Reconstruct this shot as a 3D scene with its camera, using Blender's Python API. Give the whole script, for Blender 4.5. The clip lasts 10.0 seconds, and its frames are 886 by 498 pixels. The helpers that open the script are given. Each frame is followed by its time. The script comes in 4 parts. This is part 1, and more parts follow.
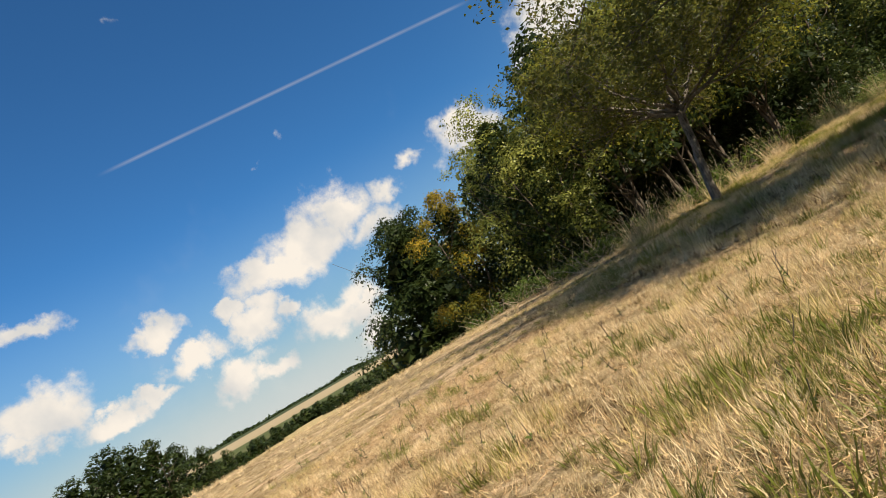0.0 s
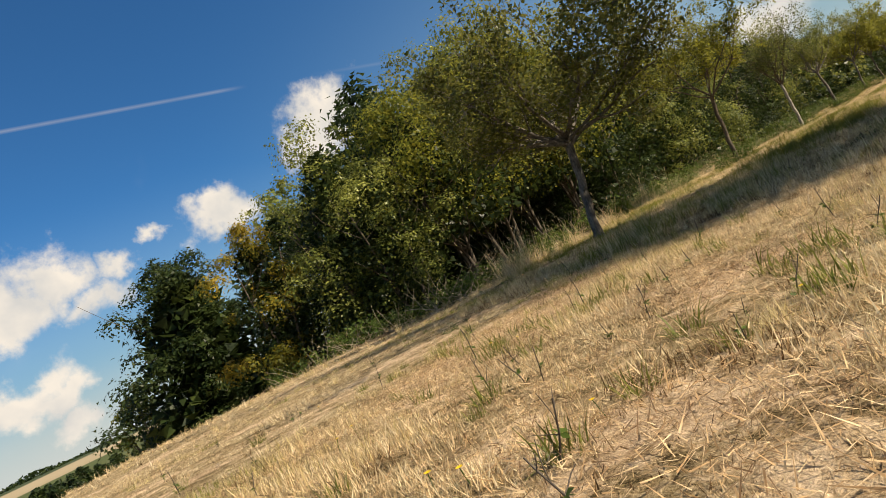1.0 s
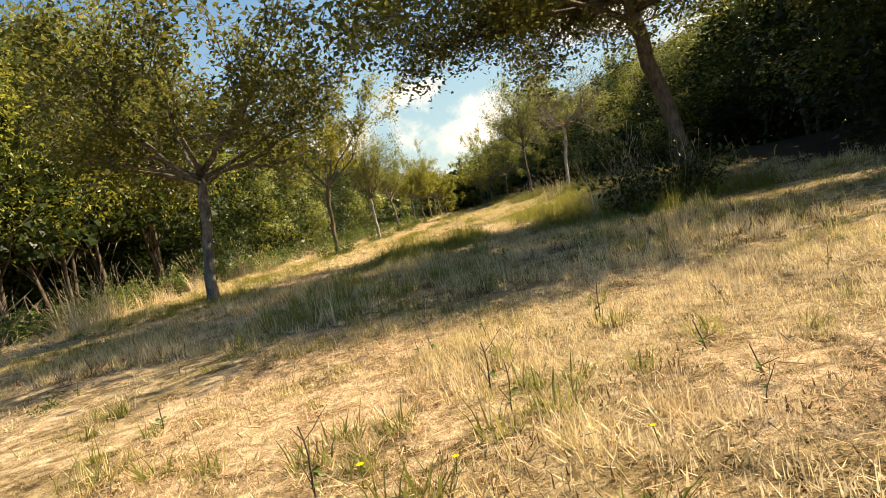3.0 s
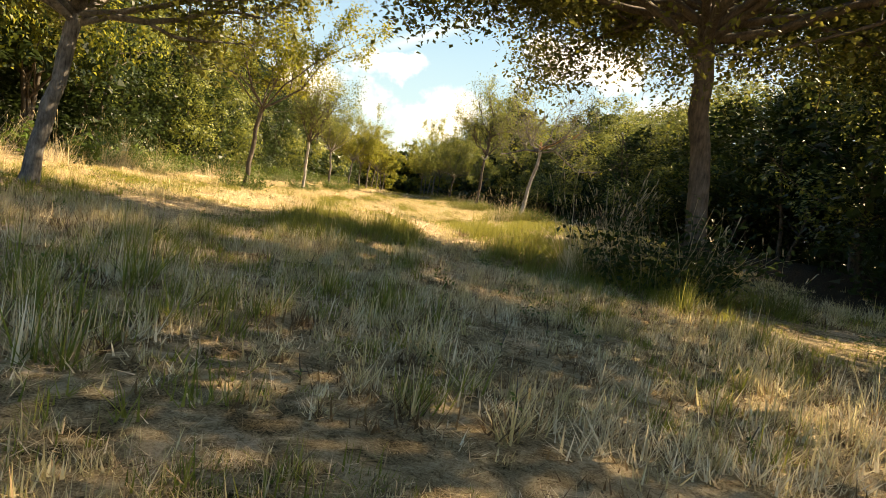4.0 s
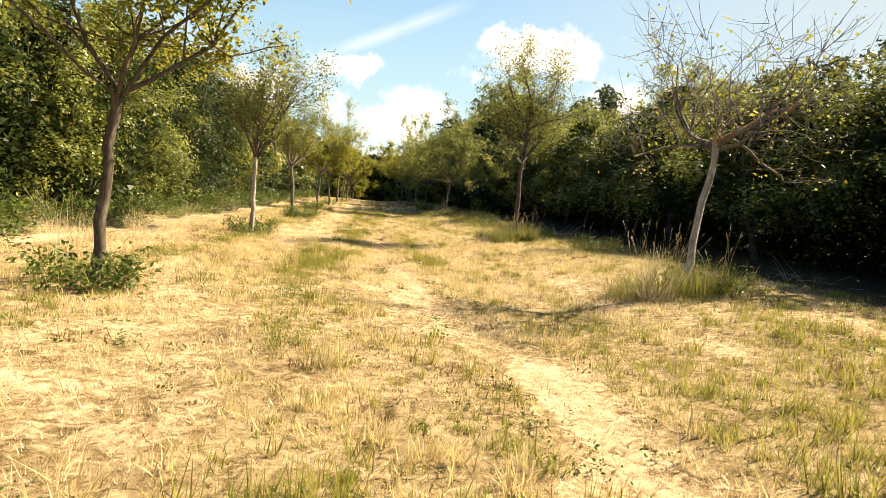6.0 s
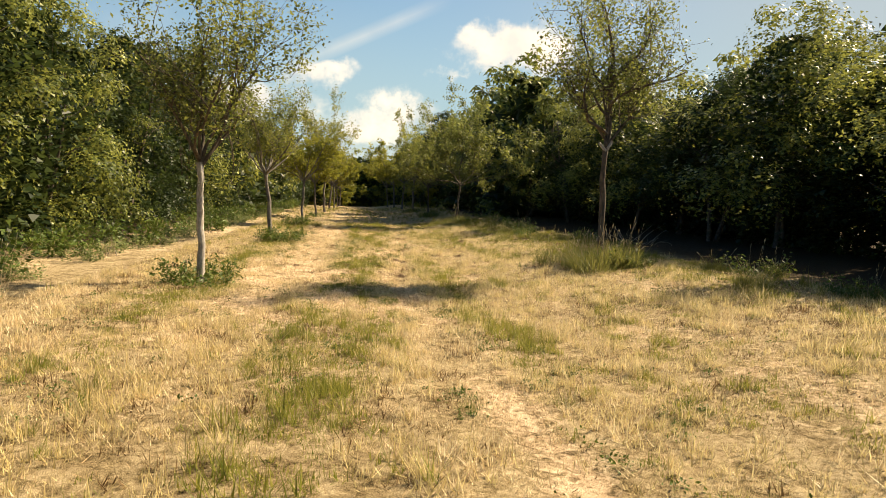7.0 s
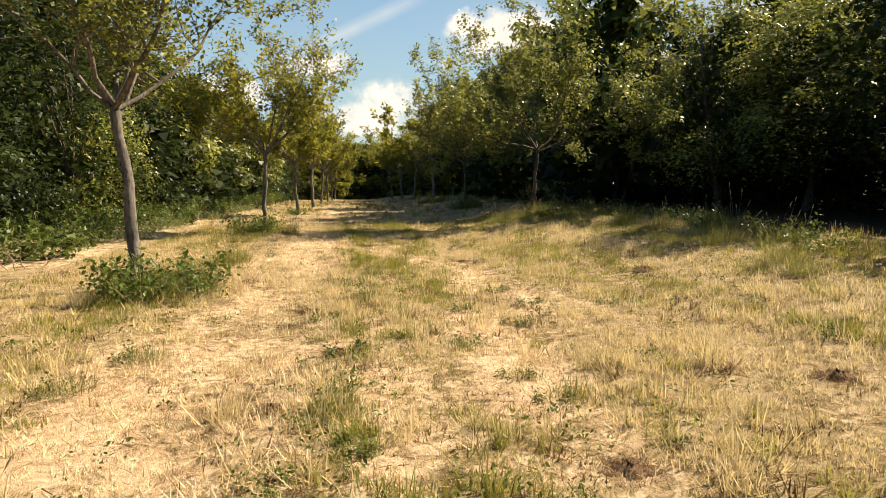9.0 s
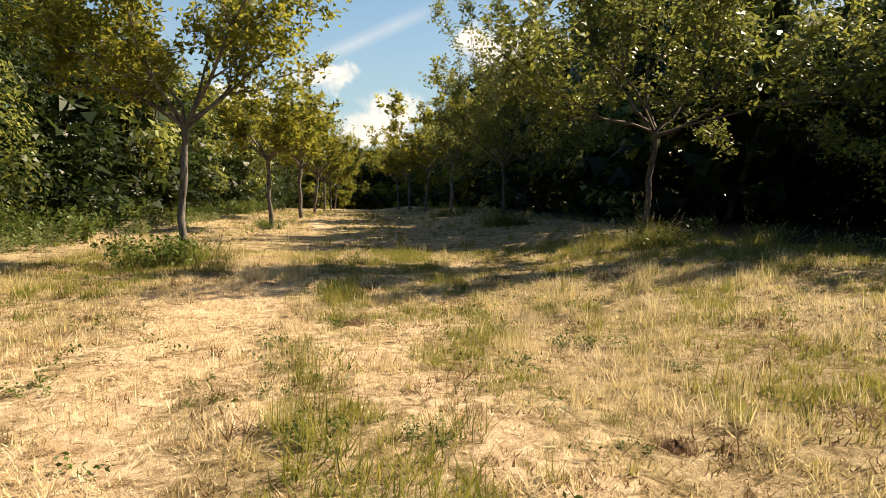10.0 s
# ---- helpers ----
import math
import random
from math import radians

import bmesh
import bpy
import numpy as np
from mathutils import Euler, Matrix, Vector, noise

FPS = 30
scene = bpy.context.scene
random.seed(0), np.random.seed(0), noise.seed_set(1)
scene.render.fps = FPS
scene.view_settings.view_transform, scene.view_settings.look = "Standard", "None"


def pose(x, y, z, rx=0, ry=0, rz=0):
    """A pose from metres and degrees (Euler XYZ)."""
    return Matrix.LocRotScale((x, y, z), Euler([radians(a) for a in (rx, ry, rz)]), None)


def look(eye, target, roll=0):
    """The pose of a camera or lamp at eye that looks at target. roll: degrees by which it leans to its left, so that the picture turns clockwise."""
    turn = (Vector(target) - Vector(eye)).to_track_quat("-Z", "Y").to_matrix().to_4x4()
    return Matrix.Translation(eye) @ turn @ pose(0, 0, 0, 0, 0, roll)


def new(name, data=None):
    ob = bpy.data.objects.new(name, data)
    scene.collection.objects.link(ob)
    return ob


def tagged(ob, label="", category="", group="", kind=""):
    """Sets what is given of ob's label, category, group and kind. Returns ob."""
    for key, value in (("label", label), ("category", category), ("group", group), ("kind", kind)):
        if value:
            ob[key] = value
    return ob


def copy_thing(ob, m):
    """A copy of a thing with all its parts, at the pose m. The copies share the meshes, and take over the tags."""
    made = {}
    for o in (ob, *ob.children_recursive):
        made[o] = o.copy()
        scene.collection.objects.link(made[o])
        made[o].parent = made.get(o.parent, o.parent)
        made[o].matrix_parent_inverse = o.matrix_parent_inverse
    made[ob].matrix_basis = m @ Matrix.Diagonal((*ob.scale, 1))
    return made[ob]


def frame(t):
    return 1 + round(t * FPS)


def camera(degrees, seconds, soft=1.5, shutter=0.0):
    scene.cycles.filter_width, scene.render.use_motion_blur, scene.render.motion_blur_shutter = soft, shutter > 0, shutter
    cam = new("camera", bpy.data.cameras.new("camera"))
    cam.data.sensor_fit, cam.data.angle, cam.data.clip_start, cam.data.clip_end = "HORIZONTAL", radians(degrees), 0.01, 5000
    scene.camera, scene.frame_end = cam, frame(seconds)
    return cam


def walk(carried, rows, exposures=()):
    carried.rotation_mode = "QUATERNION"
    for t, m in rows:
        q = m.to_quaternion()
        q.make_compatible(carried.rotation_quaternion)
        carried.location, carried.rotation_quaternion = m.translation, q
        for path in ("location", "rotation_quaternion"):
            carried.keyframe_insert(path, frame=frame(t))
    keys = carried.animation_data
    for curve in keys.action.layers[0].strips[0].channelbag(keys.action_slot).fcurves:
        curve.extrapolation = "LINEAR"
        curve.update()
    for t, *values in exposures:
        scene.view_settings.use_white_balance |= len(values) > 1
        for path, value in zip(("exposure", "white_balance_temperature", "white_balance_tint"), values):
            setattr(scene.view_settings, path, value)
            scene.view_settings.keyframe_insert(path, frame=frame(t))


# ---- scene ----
cam = camera(72.0, 10.0, soft=0.72)
# seconds, eye, (yaw to the left of +y, pitch, roll)
PATH = [
    (0, (5.221, -17.014, 0.404), (68.17, 5.98, -29.77)),
    (0.5, (3.491, -17.774, 0.298), (56.07, 4.34, -27.71)),
    (1, (2.149, -17.923, 0.235), (43.64, 3.27, -25.39)),
    (1.5, (1.508, -18.205, 0.299), (31.54, 1.62, -24.16)),
    (2, (0.973, -18.129, 0.211), (19.90, -0.78, -23.54)),
    (2.5, (0.622, -17.642, 0.280), (9.22, -2.34, -19.10)),
    (3, (0.522, -17.039, 0.360), (3.21, -3.15, -12.45)),
    (3.2, (0.506, -16.768, 0.360), (1.23, -3.46, -8.89)),
    (4.3, (0.341, -13.939, 0.455), (-5.11, -4.58, 12.55)),
    (4.5, (0.282, -13.230, 0.536), (-5.34, -4.56, 12.35)),
    (5, (0.012, -11.245, 0.658), (-5.96, -4.36, 10.49)),
    (5.5, (-0.330, -9.073, 0.798), (-6.72, -4.26, 8.16)),
    (5.7, (-0.443, -8.253, 0.884), (-6.89, -4.33, 7.10)),
    (6.8, (-0.992, -2.391, 1.191), (-8.17, -4.24, 2.23)),
    (7, (-1.082, -1.335, 1.199), (-8.36, -4.29, 2.15)),
    (7.5, (-1.208, 1.269, 1.205), (-8.59, -4.58, 1.65)),
    (8, (-1.281, 3.845, 1.245), (-8.72, -5.04, 1.51)),
    (8.5, (-1.267, 6.996, 1.077), (-8.54, -5.17, 0.19)),
    (9, (-1.201, 9.998, 0.957), (-8.45, -5.19, -0.20)),
    (9.5, (-0.966, 12.752, 0.904), (-8.07, -4.72, -0.35)),
    (10, (-0.909, 16.401, 0.916), (-8.13, -4.09, 1.18)),
]


def aim(eye, yaw, pitch, roll):
    a, b = radians(yaw), radians(pitch)
    way = Vector((-math.sin(a) * math.cos(b), math.cos(a) * math.cos(b), math.sin(b)))
    return look(eye, Vector(eye) + 2 * way, roll)


EXPOSURE = [(0, 0.66, 7300, 10), (0.5, 0.68, 7400, 10), (1.0, 0.63, 7450, 10), (1.5, 0.69, 7700, 10), (2.5, 1.14, 8000, 9), (3.2, 1.5, 8900, 10), (4.3, 1.78, 9600, 12), (4.6, 1.84, 9600, 12), (5.0, 2.1, 9600, 12), (5.7, 1.88, 9000, 10), (6.8, 1.2, 8500, 10), (8.0, 1.1, 8500, 11), (9.0, 1.18, 8200, 11), (10, 1.19, 8100, 11)]
walk(cam, [(t, aim(eye, *turn)) for t, eye, turn in PATH], EXPOSURE)

# ---- light ----
SUN_AZ, SUN_EL = radians(70.0), radians(43.0)  # azimuth from +y towards +x
sun = new("sun", bpy.data.lights.new("sun", "SUN"))
sun.data.energy, sun.data.angle, sun.data.color = 5.0, radians(0.55), (1.0, 0.92, 0.80)
SUN_WAY = Vector((math.sin(SUN_AZ) * math.cos(SUN_EL), math.cos(SUN_AZ) * math.cos(SUN_EL), math.sin(SUN_EL)))
sun.matrix_world = look(SUN_WAY * 60, (0, 0, 0))

# clouds: azimuth to the left of +y, elevation, half width, half height (degrees), strength
CUMULUS_WEST = [
    (83.0, 11.3, 3.6, 1.9, 1.0), (79.5, 12.6, 4.0, 2.4, 1.0), (75.0, 13.8, 3.2, 2.6, 1.0), (72.5, 11.2, 2.4, 1.8, 0.9),
    (70.0, 13.6, 2.2, 1.5, 0.9), (67.0, 14.8, 1.6, 1.3, 0.9), (61.5, 14.6, 2.5, 2.0, 1.0),
    (48.5, 18.2, 3.6, 3.2, 1.0), (50.5, 16.2, 2.6, 2.2, 1.0), (52.5, 19.5, 1.0, 0.8, 0.55), (43.0, 18.6, 1.6, 1.2, 0.7),
]
WISPS = [
    (76.3, 22.6, 1.8, 1.9, 0.40), (80.0, 21.0, 1.9, 1.3, 0.38), (86.0, 35.8, 2.4, 1.4, 0.42),
]
LOW_WEST = [
    (102.6, 15.2, 2.3, 1.1, 1.0), (103.9, 8.9, 3.6, 1.9, 1.0), (105.7, 7.6, 2.2, 1.0, 1.0), (99.5, 6.4, 2.9, 1.0, 0.95), (96.2, 6.7, 2.4, 0.9, 0.95),
    (91.7, 8.0, 3.1, 1.3, 1.0), (89.5, 5.0, 2.6, 1.8, 0.95), (85.5, 4.0, 2.6, 1.1, 0.9), (94.7, 11.5, 2.3, 1.1, 1.0), (86.3, 8.3, 2.5, 1.5, 1.0),
    (88.0, 10.2, 1.4, 0.8, 1.0), (82.7, 7.8, 1.6, 0.9, 1.0), (80.2, 5.8, 4.0, 2.1, 1.0), (77.5, 4.9, 2.1, 1.3, 1.0), (77.5, 2.8, 2.4, 1.3, 0.9),
]
NORTH = [
    (-14.0, 14.0, 6.0, 2.2, 0.9), (-9.0, 12.0, 4.0, 1.6, 0.6),
    (3.0, 11.5, 4.5, 2.0, 0.75), (-1.5, 7.0, 9.0, 3.0, 0.75), (12.0, 8.0, 9.0, 3.5, 0.7), (-25.0, 10.0, 9.0, 4.0, 0.7),
]


CLOUDS = CUMULUS_WEST + WISPS + LOW_WEST + NORTH


def direction(az, el):
    a, e = radians(az), radians(el)
    return Vector((-math.sin(a) * math.cos(e), math.cos(a) * math.cos(e), math.sin(e)))


class Nodes:
    """A short hand for building node trees."""

    def __init__(self, tree):
        self.tree = tree
        tree.nodes.clear()

    def add(self, kind, operation=None):
        node = self.tree.nodes.new(kind)
        if operation:
            node.operation = operation
        return node

    def link(self, a, b):
        self.tree.links.new(a, b)

    def put(self, value, socket):
        if isinstance(value, bpy.types.NodeSocket):
            self.link(value, socket)
        else:
            socket.default_value = value

    def math(self, op, a, b=0.0, c=0.0, clamp=False):
        node = self.add("ShaderNodeMath", op)
        node.use_clamp = clamp
        for n, v in enumerate((a, b, c)):
            self.put(v, node.inputs[n])
        return node.outputs[0]

    def dot(self, a, v):
        node = self.add("ShaderNodeVectorMath", operation="DOT_PRODUCT")
        self.put(a, node.inputs[0])
        node.inputs[1].default_value = v
        return node.outputs["Value"]

    def ramp(self, value, low, high):
        node = self.add("ShaderNodeMapRange")
        node.interpolation_type = "SMOOTHSTEP"
        self.put(value, node.inputs[0])
        node.inputs[1].default_value, node.inputs[2].default_value = low, high
        return node.outputs[0]

    def noise(self, vector, scale, detail=4.0, rough=0.55, swirl=0.0):
        node = self.add("ShaderNodeTexNoise")
        if vector is not None:
            self.put(vector, node.inputs["Vector"])
        node.inputs["Scale"].default_value, node.inputs["Detail"].default_value, node.inputs["Roughness"].default_value, node.inputs["Distortion"].default_value = scale, detail, rough, swirl
        return node.outputs["Fac"]

    def mix(self, fac, a, b):
        node = self.add("ShaderNodeMix")
        node.data_type = "RGBA"
        self.put(fac, node.inputs[0])
        self.put(a if isinstance(a, bpy.types.NodeSocket) else (*a, 1), node.inputs[6])
        self.put(b if isinstance(b, bpy.types.NodeSocket) else (*b, 1), node.inputs[7])
        return node.outputs[2]

    def colors(self, fac, stops):
        node = self.add("ShaderNodeValToRGB")
        self.put(fac, node.inputs[0])
        ramp = node.color_ramp
        while len(ramp.elements) < len(stops):
            ramp.elements.new(0.5)
        for el, (at, color) in zip(ramp.elements, stops):
            el.position, el.color = at, (*color, 1)
        return node.outputs[0]


def build_world():
    world = bpy.data.worlds.new("sky")
    world.use_nodes = True
    scene.world = world
    n = Nodes(world.node_tree)
    sky = n.add("ShaderNodeTexSky")
    sky.sky_type, sky.sun_disc, sky.sun_elevation, sky.sun_rotation = "NISHITA", False, SUN_EL, SUN_AZ
    sky.altitude, sky.air_density, sky.dust_density, sky.ozone_density = 300, 1.0, 0.6, 2.5
    where = n.add("ShaderNodeTexCoord").outputs["Generated"]
    puff = n.noise(where, 9.0, 7.0, 0.6)
    fine = n.noise(where, 30.0, 5.0, 0.6)
    rag = n.math("ADD", n.math("MULTIPLY", puff, 1.5), n.math("MULTIPLY", fine, 0.4))
    rag = n.math("SUBTRACT", rag, 0.95)
    stir = n.add("ShaderNodeTexNoise")
    n.link(where, stir.inputs["Vector"])
    stir.inputs["Scale"].default_value, stir.inputs["Detail"].default_value, stir.inputs["Roughness"].default_value = 13.0, 5.0, 0.6
    bend = n.add("ShaderNodeVectorMath", operation="MULTIPLY_ADD")
    n.link(stir.outputs["Color"], bend.inputs[0])
    bend.inputs[1].default_value, bend.inputs[2].default_value = (0.11,) * 3, (-0.055,) * 3
    warped = n.add("ShaderNodeVectorMath", operation="ADD")
    n.link(where, warped.inputs[0])
    n.link(bend.outputs[0], warped.inputs[1])
    drift = warped.outputs[0]
    total = None
    for az, el, w, h, power in CLOUDS:
        mid = direction(az, el)
        side = Vector((math.cos(radians(az)), math.sin(radians(az)), 0))
        up = side.cross(mid)
        u = n.math("DIVIDE", n.dot(drift, side), math.sin(radians(w)))
        v = n.math("DIVIDE", n.dot(drift, up), math.sin(radians(h)))
        r = n.math("SQRT", n.math("ADD", n.math("MULTIPLY", u, u), n.math("MULTIPLY", v, v)))
        ahead = n.math("GREATER_THAN", n.dot(where, mid), 0.5)
        body = n.math("MULTIPLY", n.math("SUBTRACT", 1.3 * power, n.math("MULTIPLY", r, 0.62)), ahead)
        total = body if total is None else n.math("MAXIMUM", total, body)
    cloud = n.ramp(n.math("ADD", total, n.math("MULTIPLY", rag, 1.0)), 0.50, 0.98)
    veil = n.math("MULTIPLY", n.ramp(n.math("SUBTRACT", n.noise(where, 3.0, 5.0, 0.6), n.math("MULTIPLY", n.dot(where, (0, 0, 1)), 0.6)), 0.42, 0.75), 0.25)
    # vapour trails along great circles
    trail = None
    for a, b, wide, power in (((92, 25.0), (54.5, 23.8), 0.0036, 0.20), ((46, 22.1), (38, 20.0), 0.0036, 0.18), ((6, 11.5), (-7.2, 17.6), 0.014, 0.33)):
        p, q = direction(*a), direction(*b)
        axis, mid = p.cross(q).normalized(), (p + q).normalized()
        line = n.math("SUBTRACT", 1.0, n.math("DIVIDE", n.math("ABSOLUTE", n.dot(where, axis)), wide), clamp=True)
        ends = n.ramp(n.dot(where, mid), p.dot(mid) - 0.004, p.dot(mid) + 0.012)
        one = n.math("MULTIPLY", n.math("MULTIPLY", line, ends), power)
        trail = one if trail is None else n.math("MAXIMUM", trail, one)
    toward = n.ramp(n.dot(where, (0.3, 0.95, 0)), 0.15, 1.0)
    low = n.math("MULTIPLY", n.ramp(n.dot(where, (0, 0, 1)), 0.34, -0.03), 0.9)
    haze = n.math("MAXIMUM", low, n.math("MULTIPLY", n.ramp(n.dot(where, (0, 0, 1)), 0.62, -0.02), toward))
    shade = n.noise(where, 14.0, 4.0, 0.5)
    white = n.colors(shade, [(0.32, (8.2, 8.6, 9.2)), (0.6, (11.6, 11.2, 10.8))])
    deep = n.add("ShaderNodeMix")
    deep.data_type, deep.blend_type = "RGBA", "MULTIPLY"
    deep.inputs[0].default_value = 1.0
    n.link(sky.outputs[0], deep.inputs[6])
    deep.inputs[7].default_value = (0.36, 1.04, 1.62, 1)
    color = n.mix(haze, deep.outputs[2], (4.3, 6.3, 7.4))
    # the sky whitens round the sun
    glow = n.math("MULTIPLY", n.ramp(n.dot(where, tuple(SUN_WAY)), 0.44, 1.0), 0.8)
    color = n.mix(glow, color, (5.0, 5.4, 5.6))
    color = n.mix(n.math("MULTIPLY", n.ramp(n.dot(where, (0, 0, 1)), 0.13, -0.01), 0.75), color, (8.4, 9.0, 9.4))
    cover = n.math("MAXIMUM", n.math("MAXIMUM", cloud, veil), trail)
    color = n.mix(cover, color, white)
    back = n.add("ShaderNodeBackground")
    n.link(color, back.inputs[0])
    back.inputs[1].default_value = 0.05
    n.link(back.outputs[0], n.add("ShaderNodeOutputWorld").inputs[0])


build_world()


# ---- materials ----
def material(name):
    m = bpy.data.materials.new(name)
    m.use_nodes = True
    return m, Nodes(m.node_tree)


def finish(n, shader):
    n.link(shader, n.add("ShaderNodeOutputMaterial").inputs[0])


def principled(n, color, rough=0.8, spec=0.2, bump=None, strength=0.4, distance=0.01):
    p = n.add("ShaderNodeBsdfPrincipled")
    n.put(color if isinstance(color, bpy.types.NodeSocket) else (*color, 1), p.inputs["Base Color"])
    p.inputs["Roughness"].default_value, p.inputs["Specular IOR Level"].default_value = rough, spec
    if bump is not None:
        b = n.add("ShaderNodeBump")
        b.inputs["Strength"].default_value, b.inputs["Distance"].default_value = strength, distance
        n.link(bump, b.inputs["Height"])
        n.link(b.outputs[0], p.inputs["Normal"])
    return p.outputs[0]


def leaf_material(name, stops, light=0.35, patch=0.5, gloss=0.2, drift=0.55):
    """Thin leaves: each its own tone, larger tone drifts by place, light passing through."""
    m, n = material(name)
    own = n.add("ShaderNodeNewGeometry").outputs["Random Per Island"]
    place = n.add("ShaderNodeNewGeometry").outputs["Position"]
    tone = n.math("ADD", n.math("MULTIPLY", own, 1.0 - patch), n.math("MULTIPLY", n.ramp(n.noise(place, drift, 3.0), 0.3, 0.7), patch))
    color = n.colors(tone, stops)
    base = principled(n, color, 0.42, gloss)
    thin = n.add("ShaderNodeBsdfTranslucent")
    warm = n.mix(0.4, color, tuple(min(1.0, c * 1.25) for c in stops[-1][1]))
    n.link(warm, thin.inputs[0])
    mix = n.add("ShaderNodeMixShader")
    mix.inputs[0].default_value = light
    n.link(base, mix.inputs[1])
    n.link(thin.outputs[0], mix.inputs[2])
    finish(n, mix.outputs[0])
    return m


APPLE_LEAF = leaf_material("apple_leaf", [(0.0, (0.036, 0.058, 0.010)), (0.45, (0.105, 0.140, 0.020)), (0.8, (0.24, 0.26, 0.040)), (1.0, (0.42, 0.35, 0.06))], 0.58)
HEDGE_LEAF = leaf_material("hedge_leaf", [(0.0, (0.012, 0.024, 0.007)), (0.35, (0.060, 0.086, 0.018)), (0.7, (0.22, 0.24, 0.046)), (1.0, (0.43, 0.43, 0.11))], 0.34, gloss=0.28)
OLD_LEAF = leaf_material("old_leaf", [(0.0, (0.022, 0.034, 0.009)), (0.5, (0.062, 0.080, 0.018)), (0.85, (0.14, 0.15, 0.032)), (1.0, (0.27, 0.23, 0.05))], 0.42)
NETTLE_LEAF = leaf_material("nettle_leaf", [(0.0, (0.07, 0.105, 0.03)), (0.5, (0.15, 0.19, 0.065)), (1.0, (0.32, 0.34, 0.14))], 0.35)
# dark green foliage; in the hedges this colour also stands in for shade
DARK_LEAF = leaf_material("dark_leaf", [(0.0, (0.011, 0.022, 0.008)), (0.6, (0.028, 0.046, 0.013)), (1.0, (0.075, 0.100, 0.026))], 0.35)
TUFT_BLADE = leaf_material("tuft_blade", [(0.0, (0.036, 0.064, 0.012)), (0.5, (0.115, 0.145, 0.026)), (0.85, (0.23, 0.24, 0.05)), (1.0, (0.42, 0.35, 0.12))], 0.4, 0.3, 0.15, 2.0)
YELLOW_LEAF = leaf_material("yellow_leaf", [(0.0, (0.05, 0.075, 0.014)), (0.4, (0.15, 0.15, 0.022)), (0.7, (0.30, 0.22, 0.026)), (1.0, (0.46, 0.31, 0.03))], 0.42)
WEED_LEAF = leaf_material("weed_leaf", [(0.0, (0.035, 0.066, 0.014)), (0.6, (0.085, 0.13, 0.024)), (1.0, (0.16, 0.19, 0.04))], 0.3)
GREEN_BLADE = leaf_material("green_blade", [(0.0, (0.045, 0.078, 0.014)), (0.4, (0.125, 0.165, 0.023)), (0.75, (0.27, 0.27, 0.05)), (1.0, (0.46, 0.38, 0.12))], 0.4, 0.35, 0.1, 4.5)
GOLD_BLADE = leaf_material("gold_blade", [(0.0, (0.12, 0.09, 0.035)), (0.35, (0.42, 0.32, 0.135)), (0.65, (0.67, 0.53, 0.25)), (1.0, (0.84, 0.72, 0.45))], 0.35, 0.35, 0.12, 7.0)
BROWN_BLADE = leaf_material("brown_blade", [(0.0, (0.05, 0.03, 0.014)), (0.5, (0.14, 0.085, 0.04)), (1.0, (0.34, 0.22, 0.10))], 0.2, 0.5, 0.1, 7.0)
LITTER = leaf_material("litter", [(0.0, (0.05, 0.028, 0.016)), (0.25, (0.20, 0.12, 0.065)), (0.55, (0.55, 0.36, 0.185)), (1.0, (0.85, 0.67, 0.43))], 0.2, 0.35, 0.1, 9.0)
DRY_BLADE = leaf_material("dry_blade", [(0.0, (0.12, 0.07, 0.035)), (0.3, (0.51, 0.35, 0.18)), (0.55, (0.76, 0.595, 0.36)), (1.0, (0.90, 0.78, 0.55))], 0.3, 0.35, 0.12, 6.0)
STALK = leaf_material("stalk", [(0.0, (0.25, 0.19, 0.10)), (1.0, (0.55, 0.47, 0.30))], 0.2, 0.2, 0.3)
TWIG_DRY = leaf_material("twig_dry", [(0.0, (0.16, 0.12, 0.08)), (1.0, (0.42, 0.36, 0.27))], 0.05, 0.2, 0.2)
PETAL = leaf_material("petal", [(0.0, (0.75, 0.50, 0.02)), (1.0, (0.85, 0.65, 0.03))], 0.3, 0.2, 0.2)


def bark_material(name, dark, light):
    m, n = material(name)
    place = n.add("ShaderNodeTexCoord").outputs["Object"]
    long = n.add("ShaderNodeMapping")
    n.link(place, long.inputs[0])
    long.inputs["Scale"].default_value = (1, 1, 0.22)
    grain = n.noise(long.outputs[0], 45, 6, 0.65)
    spots = n.noise(place, 7, 4, 0.6)
    tone = n.math("ADD", n.math("MULTIPLY", grain, 0.6), n.math("MULTIPLY", spots, 0.5))
    color = n.colors(tone, [(0.38, dark), (0.56, tuple((a + b) / 2 for a, b in zip(dark, light))), (0.72, light)])
    finish(n, principled(n, color, 0.9, 0.15, grain, 0.8, 0.012))
    return m


BARK = bark_material("bark_grey", (0.04, 0.034, 0.028), (0.26, 0.235, 0.205))
BARK_PALE = bark_material("bark_pale", (0.17, 0.15, 0.125), (0.56, 0.52, 0.46))
BARK_DARK = bark_material("bark_dark", (0.04, 0.032, 0.025), (0.17, 0.14, 0.11))
WOOD_RAW = bark_material("wood_raw", (0.22, 0.12, 0.06), (0.52, 0.34, 0.19))


